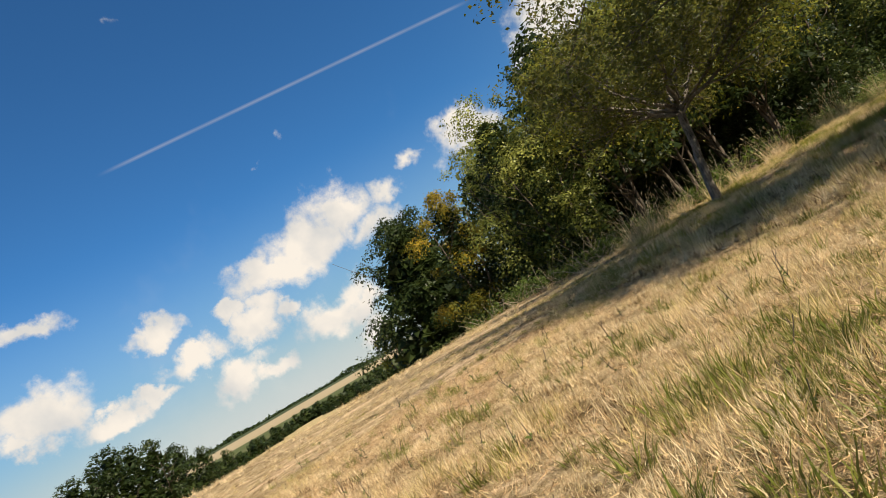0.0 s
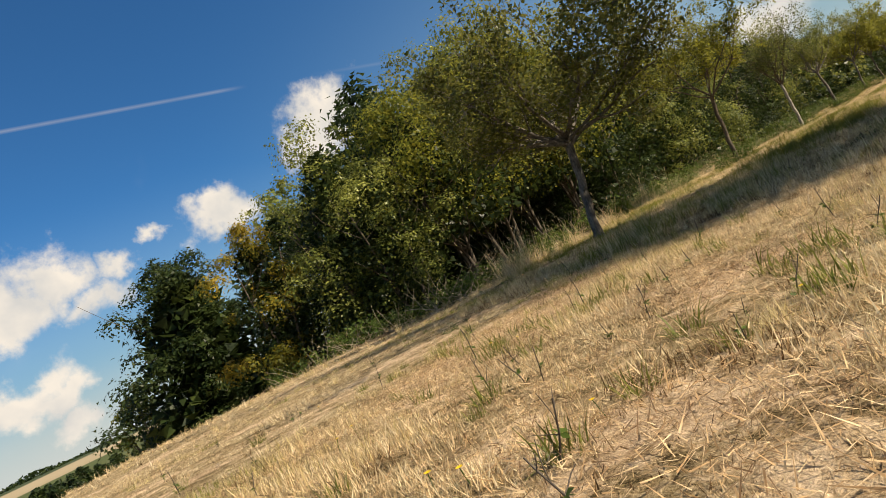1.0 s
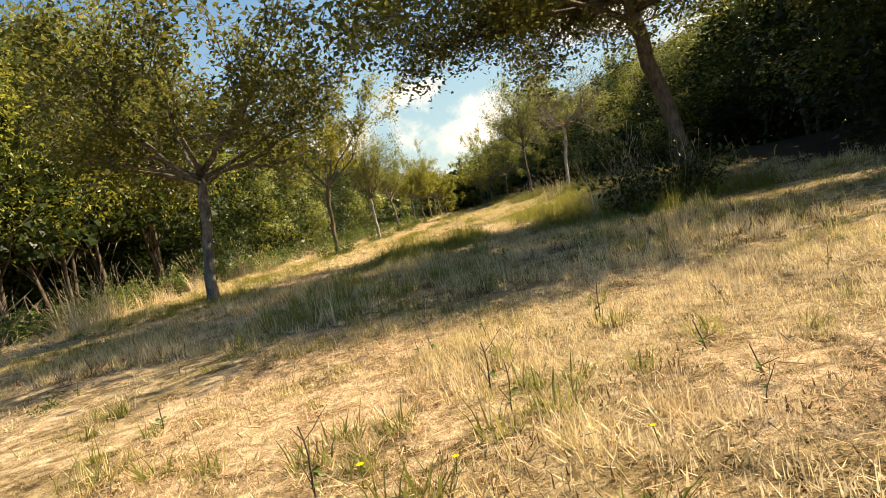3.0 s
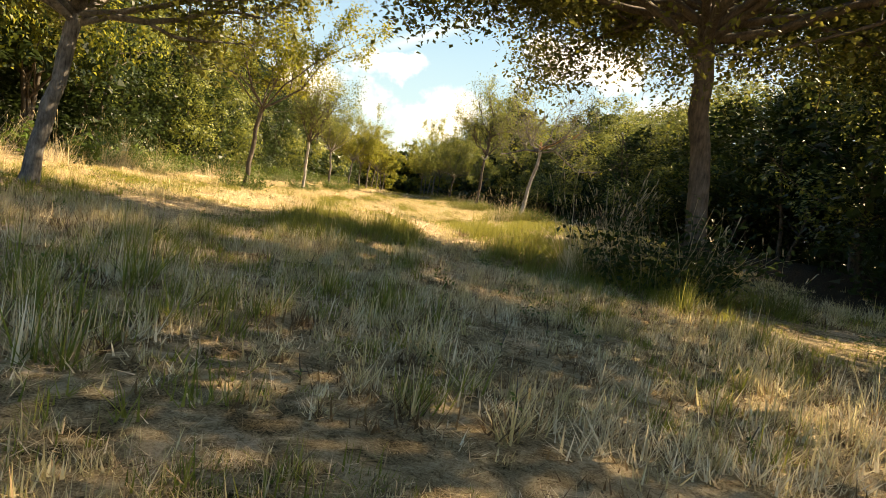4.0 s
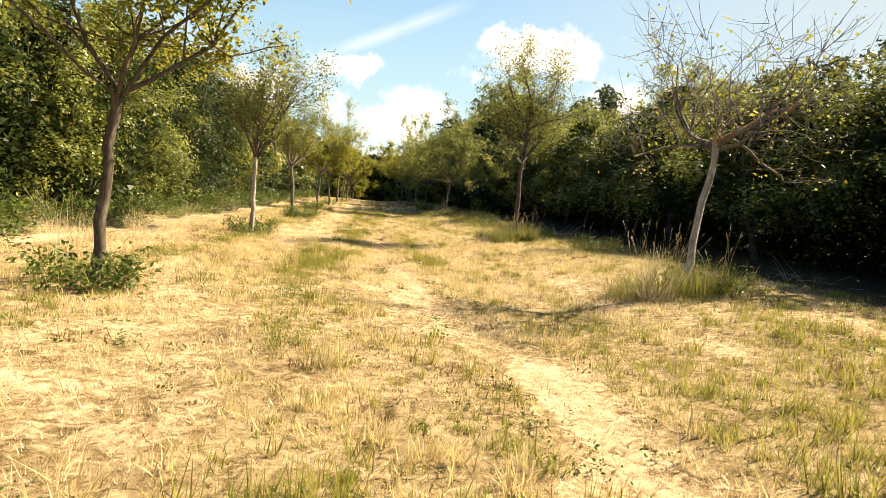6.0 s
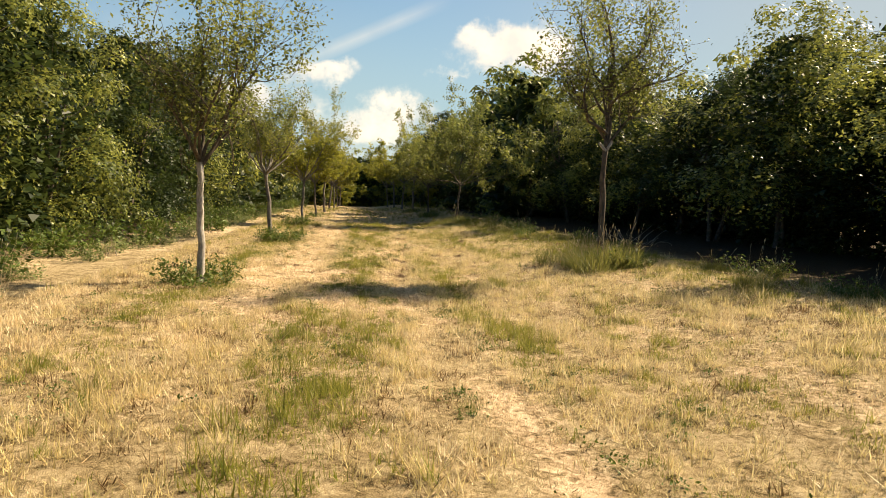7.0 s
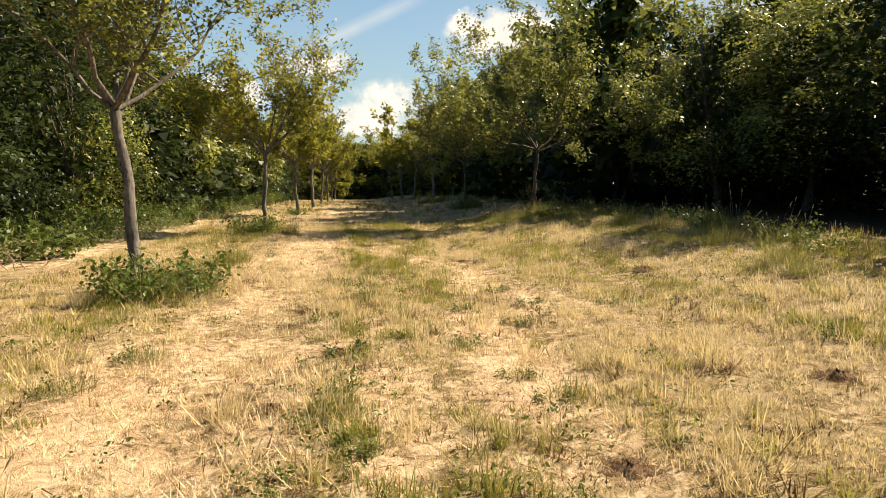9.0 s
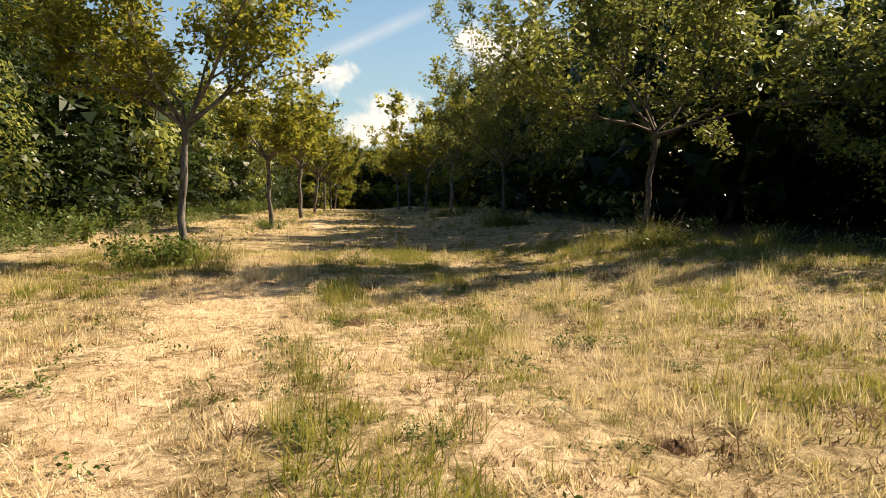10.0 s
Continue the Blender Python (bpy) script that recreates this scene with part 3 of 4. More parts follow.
def build_orchard():
    t = orchard_tree("apple_tree", 11, 1.8, 4.4, 2.6, 27000, BARK, (0.2, 0.2), 0.085, 0.062, OLD_LEAF, limbs=13, upright=0.42, twigs=8, sag=-0.1, scatter=0.1, reach=2.3, rim=2, lift=0.16, label="spreading apple tree with rough grey trunk and small leaves")
    place(t, *ROW_L[0])
    t = orchard_tree("apple_tree", 12, 1.95, 5.0, 2.4, 18000, BARK_DARK, (0.2, -0.1), 0.058, 0.06, limbs=7, upright=0.7, twigs=6, fine_leaves=True, label="apple tree with cracked dark trunk and open crown")
    place(t, *ROW_L[1])
    t = orchard_tree("apple_tree", 13, 1.85, 4.6, 1.7, 9500, BARK_PALE, (0.0, 0.0), 0.058, 0.055, HEDGE_LEAF, limbs=9, upright=1.4, twigs=6, fine_leaves=True, label="young apple tree with smooth pale grey trunk")
    place(t, *ROW_L[2])
    t = orchard_tree("apple_tree", 14, 1.9, 5.0, 1.8, 12500, BARK, (-0.2, 0.1), 0.065, 0.058, HEDGE_LEAF, limbs=8, upright=1.3, twigs=7, fine_leaves=True, label="upright apple tree with slightly leaning grey trunk")
    place(t, *ROW_L[3])
    full = orchard_tree("apple_tree", 15, 1.9, 4.8, 2.1, 15000, BARK, (0.05, 0.05), 0.056, 0.07, limbs=8, upright=0.9, twigs=7, label="leafy apple tree with sunlit yellow-green crown")
    place(full, *ROW_L[4])
    slim = orchard_tree("apple_tree", 16, 1.9, 5.2, 1.8, 6500, BARK, (-0.1, 0.1), 0.065, 0.11, limbs=8, upright=1.1, twigs=4, label="upright apple tree with slightly leaning grey trunk")
    place(slim, *ROW_L[5])
    distant = orchard_tree("apple_tree", 17, 1.9, 4.9, 2.2, 6500, BARK, (0.05, 0.05), 0.075, 0.125, limbs=7, upright=0.9, twigs=4, label="leafy apple tree far along the row")
    place(distant, -3.2, 42.3, 1.1, 1.1)
    again(slim, -3.2, 50.8, 4.0, 1.15)
    again(distant, -3.1, 59.5, 3.1, 1.1)
    again(slim, -3.0, 68.5, 1.3, 1.1)
    again(distant, -3.0, 78.0, 5.1, 1.1)
    # right row
    t = orchard_tree("apple_tree", 31, 2.5, 5.6, 4.2, 124000, BARK_DARK, (-0.36, 0.15), 0.118, 0.062, OLD_LEAF, limbs=32, upright=0.66, twigs=9, lift=-0.26, bend=0.26, sag=-0.3, raised=0.9, fine_leaves=True, toward=(0.02, -0.05), reach=4.1, scatter=0.19, rim=3, leader=0.8, label="old apple tree with thick dark trunk and drooping crown")
    place(t, *ROW_R[0])
    t = orchard_tree("apple_tree", 22, 1.95, 3.7, 1.8, 900, BARK_PALE, (0.3, 0.1), 0.05, 0.05, limbs=8, upright=0.55, reach=1.5, bend=0.55, bare=0.7, label="half-dead apple tree with bare twisted branches", twigs=10, fine_leaves=True)
    place(t, *ROW_R[1])
    # torn pale wood where limbs broke off
    for start, way, length, radius in [((0.3, 0.1, 1.9), (-0.25, -0.5, 1.0), 0.22, 0.045), ((0.34, 0.1, 1.95), (1.0, -0.2, 0.55), 0.75, 0.038), ((1.02, -0.03, 2.32), (0.8, -0.3, 0.6), 0.22, 0.034)]:
        v, f = tubes([limb(np.random.default_rng(5), start, way, length, radius, 0.15, 0.1, 4, 0.55)], 6)
        part("broken_limb", mesh_of("broken_limb", v, f, WOOD_RAW, True), t, "torn pale brown wood")
    t = orchard_tree("apple_tree", 23, 2.1, 5.0, 1.6, 10500, BARK_DARK, (0.03, 0.05), 0.058, 0.055, HEDGE_LEAF, limbs=12, upright=1.2, twigs=6, reach=1.45, scatter=0.09, leader=1.7, fine_leaves=True, label="tall narrow apple tree with grey trunk")
    place(t, *ROW_R[2])
    for way in ((-0.9, -0.4, 0.7), (0.5, -0.3, 1.0)):
        v, f = tubes([limb(np.random.default_rng(6), (0.03, 0.02, 2.05), way, 0.2, 0.028, 0.1, 0.1, 3, 0.8)], 6)
        part("cut_stub", mesh_of("cut_stub", v, f, BARK_PALE, True), t, "pale cut branch stub")
    wide_t = orchard_tree("apple_tree", 24, 1.75, 5.0, 2.6, 21000, BARK_DARK, (0.1, -0.1), 0.048, 0.07, HEDGE_LEAF, limbs=9, upright=0.7, twigs=7, label="wide leafy apple tree with shaded thin trunk")
    place(wide_t, *ROW_R[3])
    again(wide_t, *ROW_R[4], 2.3, 0.98)
    again(distant, 2.9, 40.8, 0.4, 1.15)
    again(slim, 2.8, 49.5, 4.4, 1.15)
    again(distant, 2.7, 58.5, 2.4, 1.15)
    again(slim, 2.6, 68.0, 0.9, 1.2)


build_orchard()


# ---- hedges and woodland edge ----
def build_hedges():
    r = np.random.default_rng(5)
    lab = "dense self-sown hedgerow tree with small green leaves"
    dark = "hedgerow tree dense to the ground, dark leaf colour partly standing for shade"
    near = dict(clumps=250, per=42, leaf=0.08, inner=3400, inner_leaf=0.15)
    far = dict(clumps=125, per=22, leaf=0.22, inner=600, inner_leaf=0.5, boughs=40)
    kinds = {
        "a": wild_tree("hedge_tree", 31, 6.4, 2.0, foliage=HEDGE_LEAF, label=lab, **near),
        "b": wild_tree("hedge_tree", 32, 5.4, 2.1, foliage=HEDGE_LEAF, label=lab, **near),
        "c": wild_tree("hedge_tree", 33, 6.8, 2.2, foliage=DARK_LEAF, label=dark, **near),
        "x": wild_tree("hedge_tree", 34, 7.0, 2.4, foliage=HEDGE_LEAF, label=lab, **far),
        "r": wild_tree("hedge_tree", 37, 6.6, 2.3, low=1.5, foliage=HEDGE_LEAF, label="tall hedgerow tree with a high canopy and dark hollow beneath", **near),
        "s": wild_tree("hedge_tree", 38, 6.2, 2.2, low=1.9, foliage=DARK_LEAF, label="hedgerow tree with a high canopy and hollow beneath, shade put into its dark leaves", **near),
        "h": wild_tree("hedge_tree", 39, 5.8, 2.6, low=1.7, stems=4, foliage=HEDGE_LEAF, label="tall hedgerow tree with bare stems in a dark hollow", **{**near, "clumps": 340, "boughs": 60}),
        # g and z: lighter leaf colour makes these trees look sunlit
        "g": wild_tree("hedge_tree", 40, 5.6, 2.5, low=1.6, stems=3, foliage=APPLE_LEAF, label="hedgerow tree over a dark hollow, sunlight put into its yellow-green leaf colour", **{**near, "clumps": 340, "boughs": 60}),
        "z": wild_tree("hedge_tree", 36, 6.2, 2.3, foliage=APPLE_LEAF, label="tree closing the alley, sunlight put into its yellow-green leaf colour", **far),
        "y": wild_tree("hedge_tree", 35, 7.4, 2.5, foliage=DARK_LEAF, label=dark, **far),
    }
    first = set()

    def plant(k, x, y, size, stretch=1.0):
        if k in first:
            return again(kinds[k], x, y, r.uniform(0, 6.28), size, 0.1, stretch)
        first.add(k)
        return place(kinds[k], x, y, r.uniform(0, 6.28), size, 0.1, stretch)

    # left: a canopy with a hollow beneath; dense dark-leaved growth behind paints its shade
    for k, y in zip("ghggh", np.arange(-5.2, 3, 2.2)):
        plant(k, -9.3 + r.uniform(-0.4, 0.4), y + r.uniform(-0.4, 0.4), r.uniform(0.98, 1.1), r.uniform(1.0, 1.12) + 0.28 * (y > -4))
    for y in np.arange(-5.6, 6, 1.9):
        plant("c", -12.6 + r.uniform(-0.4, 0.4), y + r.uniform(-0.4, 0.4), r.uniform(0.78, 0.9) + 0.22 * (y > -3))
    # added undergrowth closes both hedges near the ground; dark leaves paint in shade
    under = wild_tree("undergrowth_shrub", 46, 2.7, 1.7, foliage=DARK_LEAF, label="added filler shrub under the hedge, shade put into its dark leaves", stems=2, group="undergrowth", category="shrub", clumps=60, per=24, leaf=0.11, inner=1000, inner_leaf=0.17, boughs=22)
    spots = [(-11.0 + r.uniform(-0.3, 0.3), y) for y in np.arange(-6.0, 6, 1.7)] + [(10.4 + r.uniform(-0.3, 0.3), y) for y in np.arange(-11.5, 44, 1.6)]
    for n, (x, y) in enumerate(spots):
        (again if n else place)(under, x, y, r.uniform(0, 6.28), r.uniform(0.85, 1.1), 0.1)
    # left: along the alley
    for y in np.arange(5.0, 34, 2.9):
        plant(("aabbc" if y < 18 else "cbcac")[int(r.integers(0, 5))], -9.4 + r.uniform(-0.5, 0.5), y + r.uniform(-0.6, 0.6), r.uniform(1.0, 1.18), r.uniform(0.95, 1.2))
    for y in np.arange(35, 86, 3.2):
        plant("xy"[int(r.integers(0, 2))], -9.0 + r.uniform(-0.5, 0.5), y, r.uniform(0.85, 1.0))
    for y in np.arange(-2, 60, 4.6):
        plant("y", -13.2 + r.uniform(-0.6, 0.6), y, r.uniform(1.1, 1.3))
    # right: the tall shady side, its shade partly put into dark leaf colour
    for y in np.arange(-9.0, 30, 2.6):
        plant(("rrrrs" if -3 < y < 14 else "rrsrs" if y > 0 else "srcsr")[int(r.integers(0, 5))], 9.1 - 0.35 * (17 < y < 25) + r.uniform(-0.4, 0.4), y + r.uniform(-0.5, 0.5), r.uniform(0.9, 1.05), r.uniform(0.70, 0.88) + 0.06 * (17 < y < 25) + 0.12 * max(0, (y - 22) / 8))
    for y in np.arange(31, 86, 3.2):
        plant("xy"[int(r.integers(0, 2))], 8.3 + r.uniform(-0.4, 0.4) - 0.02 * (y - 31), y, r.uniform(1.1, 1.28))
    # added back row stops sun passing through the hedge; dark leaves deepen the shade
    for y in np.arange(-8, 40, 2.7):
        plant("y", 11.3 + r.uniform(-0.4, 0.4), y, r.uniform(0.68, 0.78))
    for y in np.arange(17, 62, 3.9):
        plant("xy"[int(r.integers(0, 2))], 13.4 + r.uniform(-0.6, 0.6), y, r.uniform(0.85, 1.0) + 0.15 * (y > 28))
    # the end of the alley
    for x in np.arange(-8, 9, 2.0):
        plant("z", x, 86 + r.uniform(-1, 1), r.uniform(0.9, 1.1))
        plant("x", x + 1, 91 + r.uniform(-1, 1), r.uniform(1.0, 1.2))
    bush = wild_tree("alley_bush", 45, 2.6, 1.5, foliage=APPLE_LEAF, label="sunlit bush at the end of the alley", stems=2, group="alley bushes", category="bush", clumps=50, per=26, leaf=0.2, inner=200, inner_leaf=0.3, boughs=16)
    for n, (x, y) in enumerate([(-2.6, 82), (-0.6, 83.5), (1.2, 82.5), (3.0, 81), (4.6, 76), (5.2, 66), (-4.8, 74), (5.4, 56)]):
        (again if n else place)(bush, x, y, r.uniform(0, 6.28), r.uniform(0.8, 1.2), 0.1)
    # the corner of the wood towards the open fields
    for x, y, k, size in [(-9.3, -7.5, "b", 0.8), (-10.8, -7.4, "a", 0.95), (-12.4, -6.4, "b", 1.05), (-13.4, -2.4, "c", 1.25), (-11.3, -4.2, "c", 1.1), (-16.5, -5.8, "a", 1.0), (-18.5, -3.5, "x", 1.05), (-16.0, 0.5, "y", 1.25), (7.4, -7.8, "c", 0.9), (8.7, -10.4, "c", 0.85)]:
        plant(k, x, y, size)
    yellow = wild_tree("hedge_tree", 41, 4.9, 1.5, foliage=YELLOW_LEAF, label="shrubby tree turning yellow at the wood's edge", **near)
    place(yellow, -13.3, -9.0, 0.4, 0.95, 0.1)
    oak = wild_tree("oak_tree", 42, 5.7, 3.3, foliage=DARK_LEAF, label="round dark green field tree at the wood's end", stems=1, group="field trees", clumps=420, per=60, leaf=0.105, inner=3200, inner_leaf=0.36, dome=0.95, boughs=120, lump=(0.1, 0.22))
    place(oak, -20.6, -8.2, 0.0, 1.12, 0.1)
    pale = wild_tree("willow_shrub", 43, 2.6, 1.0, foliage=APPLE_LEAF, label="pale green shrub beside the dark field tree", stems=2, group="", category="shrub", clumps=60, per=36, leaf=0.12, inner=150, inner_leaf=0.2)
    place(pale, -23.6, -10.2, 0.0, 1.0, 0.1)
    # trees out in the fields
    for az, far_off, size in ((93.6, 68, 0.42), (95.2, 66, 0.6), (96.8, 67, 0.8), (98.4, 64, 0.95), (99.8, 67, 1.05), (101.2, 64, 1.1), (102.6, 66, 1.0), (104.1, 63, 0.95), (105.8, 66, 0.85), (108, 62, 0.8), (111, 60, 0.85)):
        w = direction(az, 0) * far_off
        plant("y", 5.2 + w.x, -17.0 + w.y, size)
    # a low hedgerow across the fields
    low = wild_tree("field_hedge_bush", 44, 3.0, 2.6, foliage=DARK_LEAF, label="low bush in a hedgerow across the fields", stems=1, category="bush", group="field hedgerow", clumps=40, per=16, leaf=0.55, inner=120, inner_leaf=0.9, boughs=14)
    for k in range(84):
        az = 62 + 14 * min(k, 12) / 12 + 0.4 * max(0, k - 12) + r.uniform(-0.3, 0.3)
        w = direction(az, 0) * (112 + 14 * math.sin(k * 0.21) + r.uniform(-7, 7))
        put = (place if k == 0 else again)
        put(low, 3.5 + w.x, -17.8 + w.y, r.uniform(0, 6.28), r.uniform(0.4, 0.8), 0.1)
    # the woods along the skyline
    n = 12000
    az = np.radians(r.uniform(48, 122, n))
    far_off = r.uniform(2050, 2250, n)
    x, y = -np.sin(az) * far_off, np.cos(az) * far_off
    rise = 4 + 14 * patchy(np.degrees(az), far_off * 0, 2.2, 3) * smooth(0.35, 0.6, patchy(np.degrees(az), far_off * 0, 6.0, 4))
    v, f = leaves(np.stack([x, y, height(x, y) + r.uniform(-2, 1, n) * 2 + rise * r.uniform(0, 1, n)], 1), 8.0, aspect=1.0, r=r, simple=True)
    tagged(new("far_woods", mesh_of("far_woods", v, f, DARK_LEAF)), "strip of dark woodland along the far skyline", "woods", kind="stuff")


build_hedges()


# ---- grass ----
def blade_mesh(x, y, z, length, width, lean, r, simple=False, towards=None):
    """Bent blades of grass; simple ones have one face."""
    n = len(x)
    a = r.uniform(0, 2 * np.pi, n) if towards is None else towards + r.normal(size=n) * 1.9
    tilt = np.clip(r.normal(lean[0], lean[1], n), 0.02, 1.5)
    size = length * r.uniform(0.5, 1.4, n)
    out = np.stack([np.cos(a), np.sin(a), np.zeros(n)], 1)
    side = np.stack([-np.sin(a), np.cos(a), np.zeros(n)], 1)
    b = r.uniform(0, np.pi, n)
    side = side * np.cos(b)[:, None] + out * np.sin(b)[:, None] * 0.6
    base = np.stack([x, y, z], 1)
    w = (width * r.uniform(0.6, 1.4, n))[:, None]
    up = np.array([0, 0, 1.0])
    if simple:
        tip = base + (out * np.sin(tilt)[:, None] + up * np.cos(tilt)[:, None]) * size[:, None]
        return np.stack([base - side * w, base + side * w, tip], 1).reshape(-1, 3), np.arange(3 * n).reshape(-1, 3)
    mid = base + (out * np.sin(tilt * 0.7)[:, None] + up * np.cos(tilt * 0.7)[:, None]) * size[:, None] * 0.55
    tip = mid + (out * np.sin(tilt * 1.25)[:, None] + up * np.cos(np.minimum(tilt * 1.25, 1.62))[:, None]) * size[:, None] * 0.45
    v = np.stack([base - side * w, base + side * w, mid + side * w * 0.7, mid - side * w * 0.7, tip], 1).reshape(-1, 3)
    k = np.arange(n)[:, None] * 5
    return v, np.concatenate([k + [0, 1, 2], k + [0, 2, 3], k + [3, 2, 4]])


ZONES = [(-5.0, 5.5, -20, -10, 120000), (-0.6, 4.6, -18.0, -13.8, 190000), (-2.6, 3.0, -13.6, -9.0, 80000), (-5.5, 5.5, -10, 2, 160000), (-5.0, 5.0, 2, 14, 310000), (-5.0, 5.0, 14, 27, 270000), (-7.0, 6.0, 27, 60, 36000), (-22, -5.0, -24, -6, 48000), (5.5, 14, -22, -7, 14000)]


def build_grass():
    bins = {"dry_grass": [], "golden_grass": [], "withered_grass": [], "green_grass": [], "straw_litter": []}
    per = 16
    for x0, x1, y0, y1, count in ZONES:
        n = count // per
        cx, cy = rng.uniform(x0, x1, n), rng.uniform(y0, y1, n)
        g, b = greenness(cx, cy) + rng.normal(size=n) * 0.05, bareness(cx, cy)
        damp = lushness(cx, cy)
        dice = rng.random(n)
        open_soil = smooth(0.50, 0.60, b)
        keep = dice > (0.35 - 0.25 * (y0 > 0)) * open_soil
        kind = np.where((g > 0.575) & (rng.random(n) > 0.8 * open_soil), 2, np.where((g + 0.08 * rng.normal(size=n) > 0.41) & (rng.random(n) > 0.85 * open_soil), 1, 0))
        meadow = smooth(-10.5, -13, cy)
        rank = y0 == -13.6
        if rank:
            mixed = rng.random(n)
            kind = np.where(mixed < 0.25, 0, np.where(mixed < 0.50, 3, np.where(mixed < 0.60, 1, kind)))
        kind = np.where((kind == 1) & (rng.random(n) < 0.5 * meadow), 0, kind)
        kind = np.where((kind == 2) & (rng.random(n) < 0.45 * meadow), 1, kind)
        kind = np.where((patchy(cx, cy, 0.22, 6) > 0.71 + 0.02 * meadow - 0.035 * (y0 > 0) - 0.02 * (y0 > 10)) & (rng.random(n) < 0.8), 3, kind)
        tall = (0.45 + 1.25 * patchy(cx, cy, 0.33, 4) ** 2) * (0.55 + 0.9 * patchy(cx, cy, 0.11, 15)) * rng.uniform(0.7, 1.35, n) * (1 - (0.5 - 0.2 * (y0 > 0)) * open_soil)
        lay = rng.uniform(0, 2 * np.pi, n)
        far = 1.0 + 0.7 * (count / ((x1 - x0) * (y1 - y0)) < 500)
        wide, short = 1.0 + 0.5 * (-11 < y0 < 0) + 0.4 * (y0 > 0) - 0.22 * (y0 == -18.0) + 0.3 * rank, 1.0 - 0.40 * (y0 < -14) - 0.12 * (y0 == -18.0)
        for k, name, length, width, lean, simple, share in ((0, "dry_grass", 0.082, 0.0027, (0.78, 0.42), True, 20), (1, "golden_grass", 0.105, 0.0028, (0.62, 0.36), True, 20), (3, "withered_grass", 0.06, 0.0036, (0.95, 0.4), True, 13), (2, "green_grass", 0.085, 0.0027, (0.58, 0.36), True, 20)):
            pick = keep & (kind == k)
            m = int(pick.sum())
            many = lambda q: np.repeat(q[pick], share)
            spread = (rng.uniform(0.02, 0.055, m) * (1.0 if y0 > -11 else 0.62)).repeat(share)
            x, y = many(cx) + rng.normal(size=m * share) * spread, many(cy) + rng.normal(size=m * share) * spread
            size = length * short * many(tall * (1 + (k == 2) * 1.6 * damp)) * far * (1.05 if rank else 1.0)
            bins[name].append(blade_mesh(x, y, height(x, y) - 0.006, size, width * far * wide, lean if y0 > -11 else (lean[0], lean[1] * 1.25), rng, simple, many(lay)))
        m = int(count / (4.5 if y0 > -11 else 1.3))
        x, y = rng.uniform(x0, x1, m), rng.uniform(y0, y1, m)
        loose = rng.random(m) < 0.45 + 0.5 * smooth(0.45, 0.6, bareness(x, y))
        x, y = x[loose], y[loose]
        at = np.stack([x, y, height(x, y) + rng.uniform(0.002, 0.028, len(x))], 1)
        bins["straw_litter"].append(leaves(at, (0.026 + 0.03 * rng.random((len(x), 1)) ** 2 + 0.02 * (y0 > -11)) * far, 0.05 + 0.014 * (y0 > -11), rng, 0.0, True))
    for name, mat, label in (("dry_grass", DRY_BLADE, "short straw-coloured mown grass over the meadow"), ("golden_grass", GOLD_BLADE, "golden half-dried grass in clumps over the meadow"), ("withered_grass", BROWN_BLADE, "dark brown withered grass in small spots"), ("green_grass", GREEN_BLADE, "green grass patches among the dry sward"), ("straw_litter", LITTER, "loose straw lying on the mown meadow")):
        at, vs, fs = 0, [], []
        for v, f in bins[name]:
            vs.append(v)
            fs.append(f + at)
            at += len(v)
        tagged(new(name, mesh_of(name, np.concatenate(vs), np.concatenate(fs), mat)), label, "grass", kind="stuff")


build_grass()


def build_herbs():
    """Flat rosettes of broad-leaved herbs, thick along the tracks and under the trees."""
    n = 30000
    x, y = rng.uniform(-5.0, 5.0, n), rng.uniform(-13, 28, n)
    left, right = ruts(y)
    want = 0.5 * np.exp(-(((x - left - 0.25) / 0.16) ** 2)) + 0.35 * np.exp(-(((np.abs(x - right) - 0.35) / 0.16) ** 2)) + 0.2 * np.exp(-(((np.abs(x) - 3.6) / 0.7) ** 2)) + 0.06 + 0.05 * smooth(2, 6, y)
    want = want * smooth(0.42, 0.7, patchy(x, y * 0.6, 0.5, 14)) * smooth(-14, -9, y)
    pick = rng.random(n) < want
    x, y = x[pick], y[pick]
    each = 16
    at = np.stack([np.repeat(x, each), np.repeat(y, each)], 1) + rng.normal(size=(len(x) * each, 2)) * 0.045
    lift = rng.uniform(0.0, 0.045, len(at))
    v, f = leaves(np.column_stack([at, height(at[:, 0], at[:, 1]) + lift]), 0.026, 0.5, rng, -0.3)
    tagged(new("low_herbs", mesh_of("low_herbs", v, f, WEED_LEAF)), "low broad-leaved green herbs in the mown grass", "herbs", kind="stuff")


build_herbs()


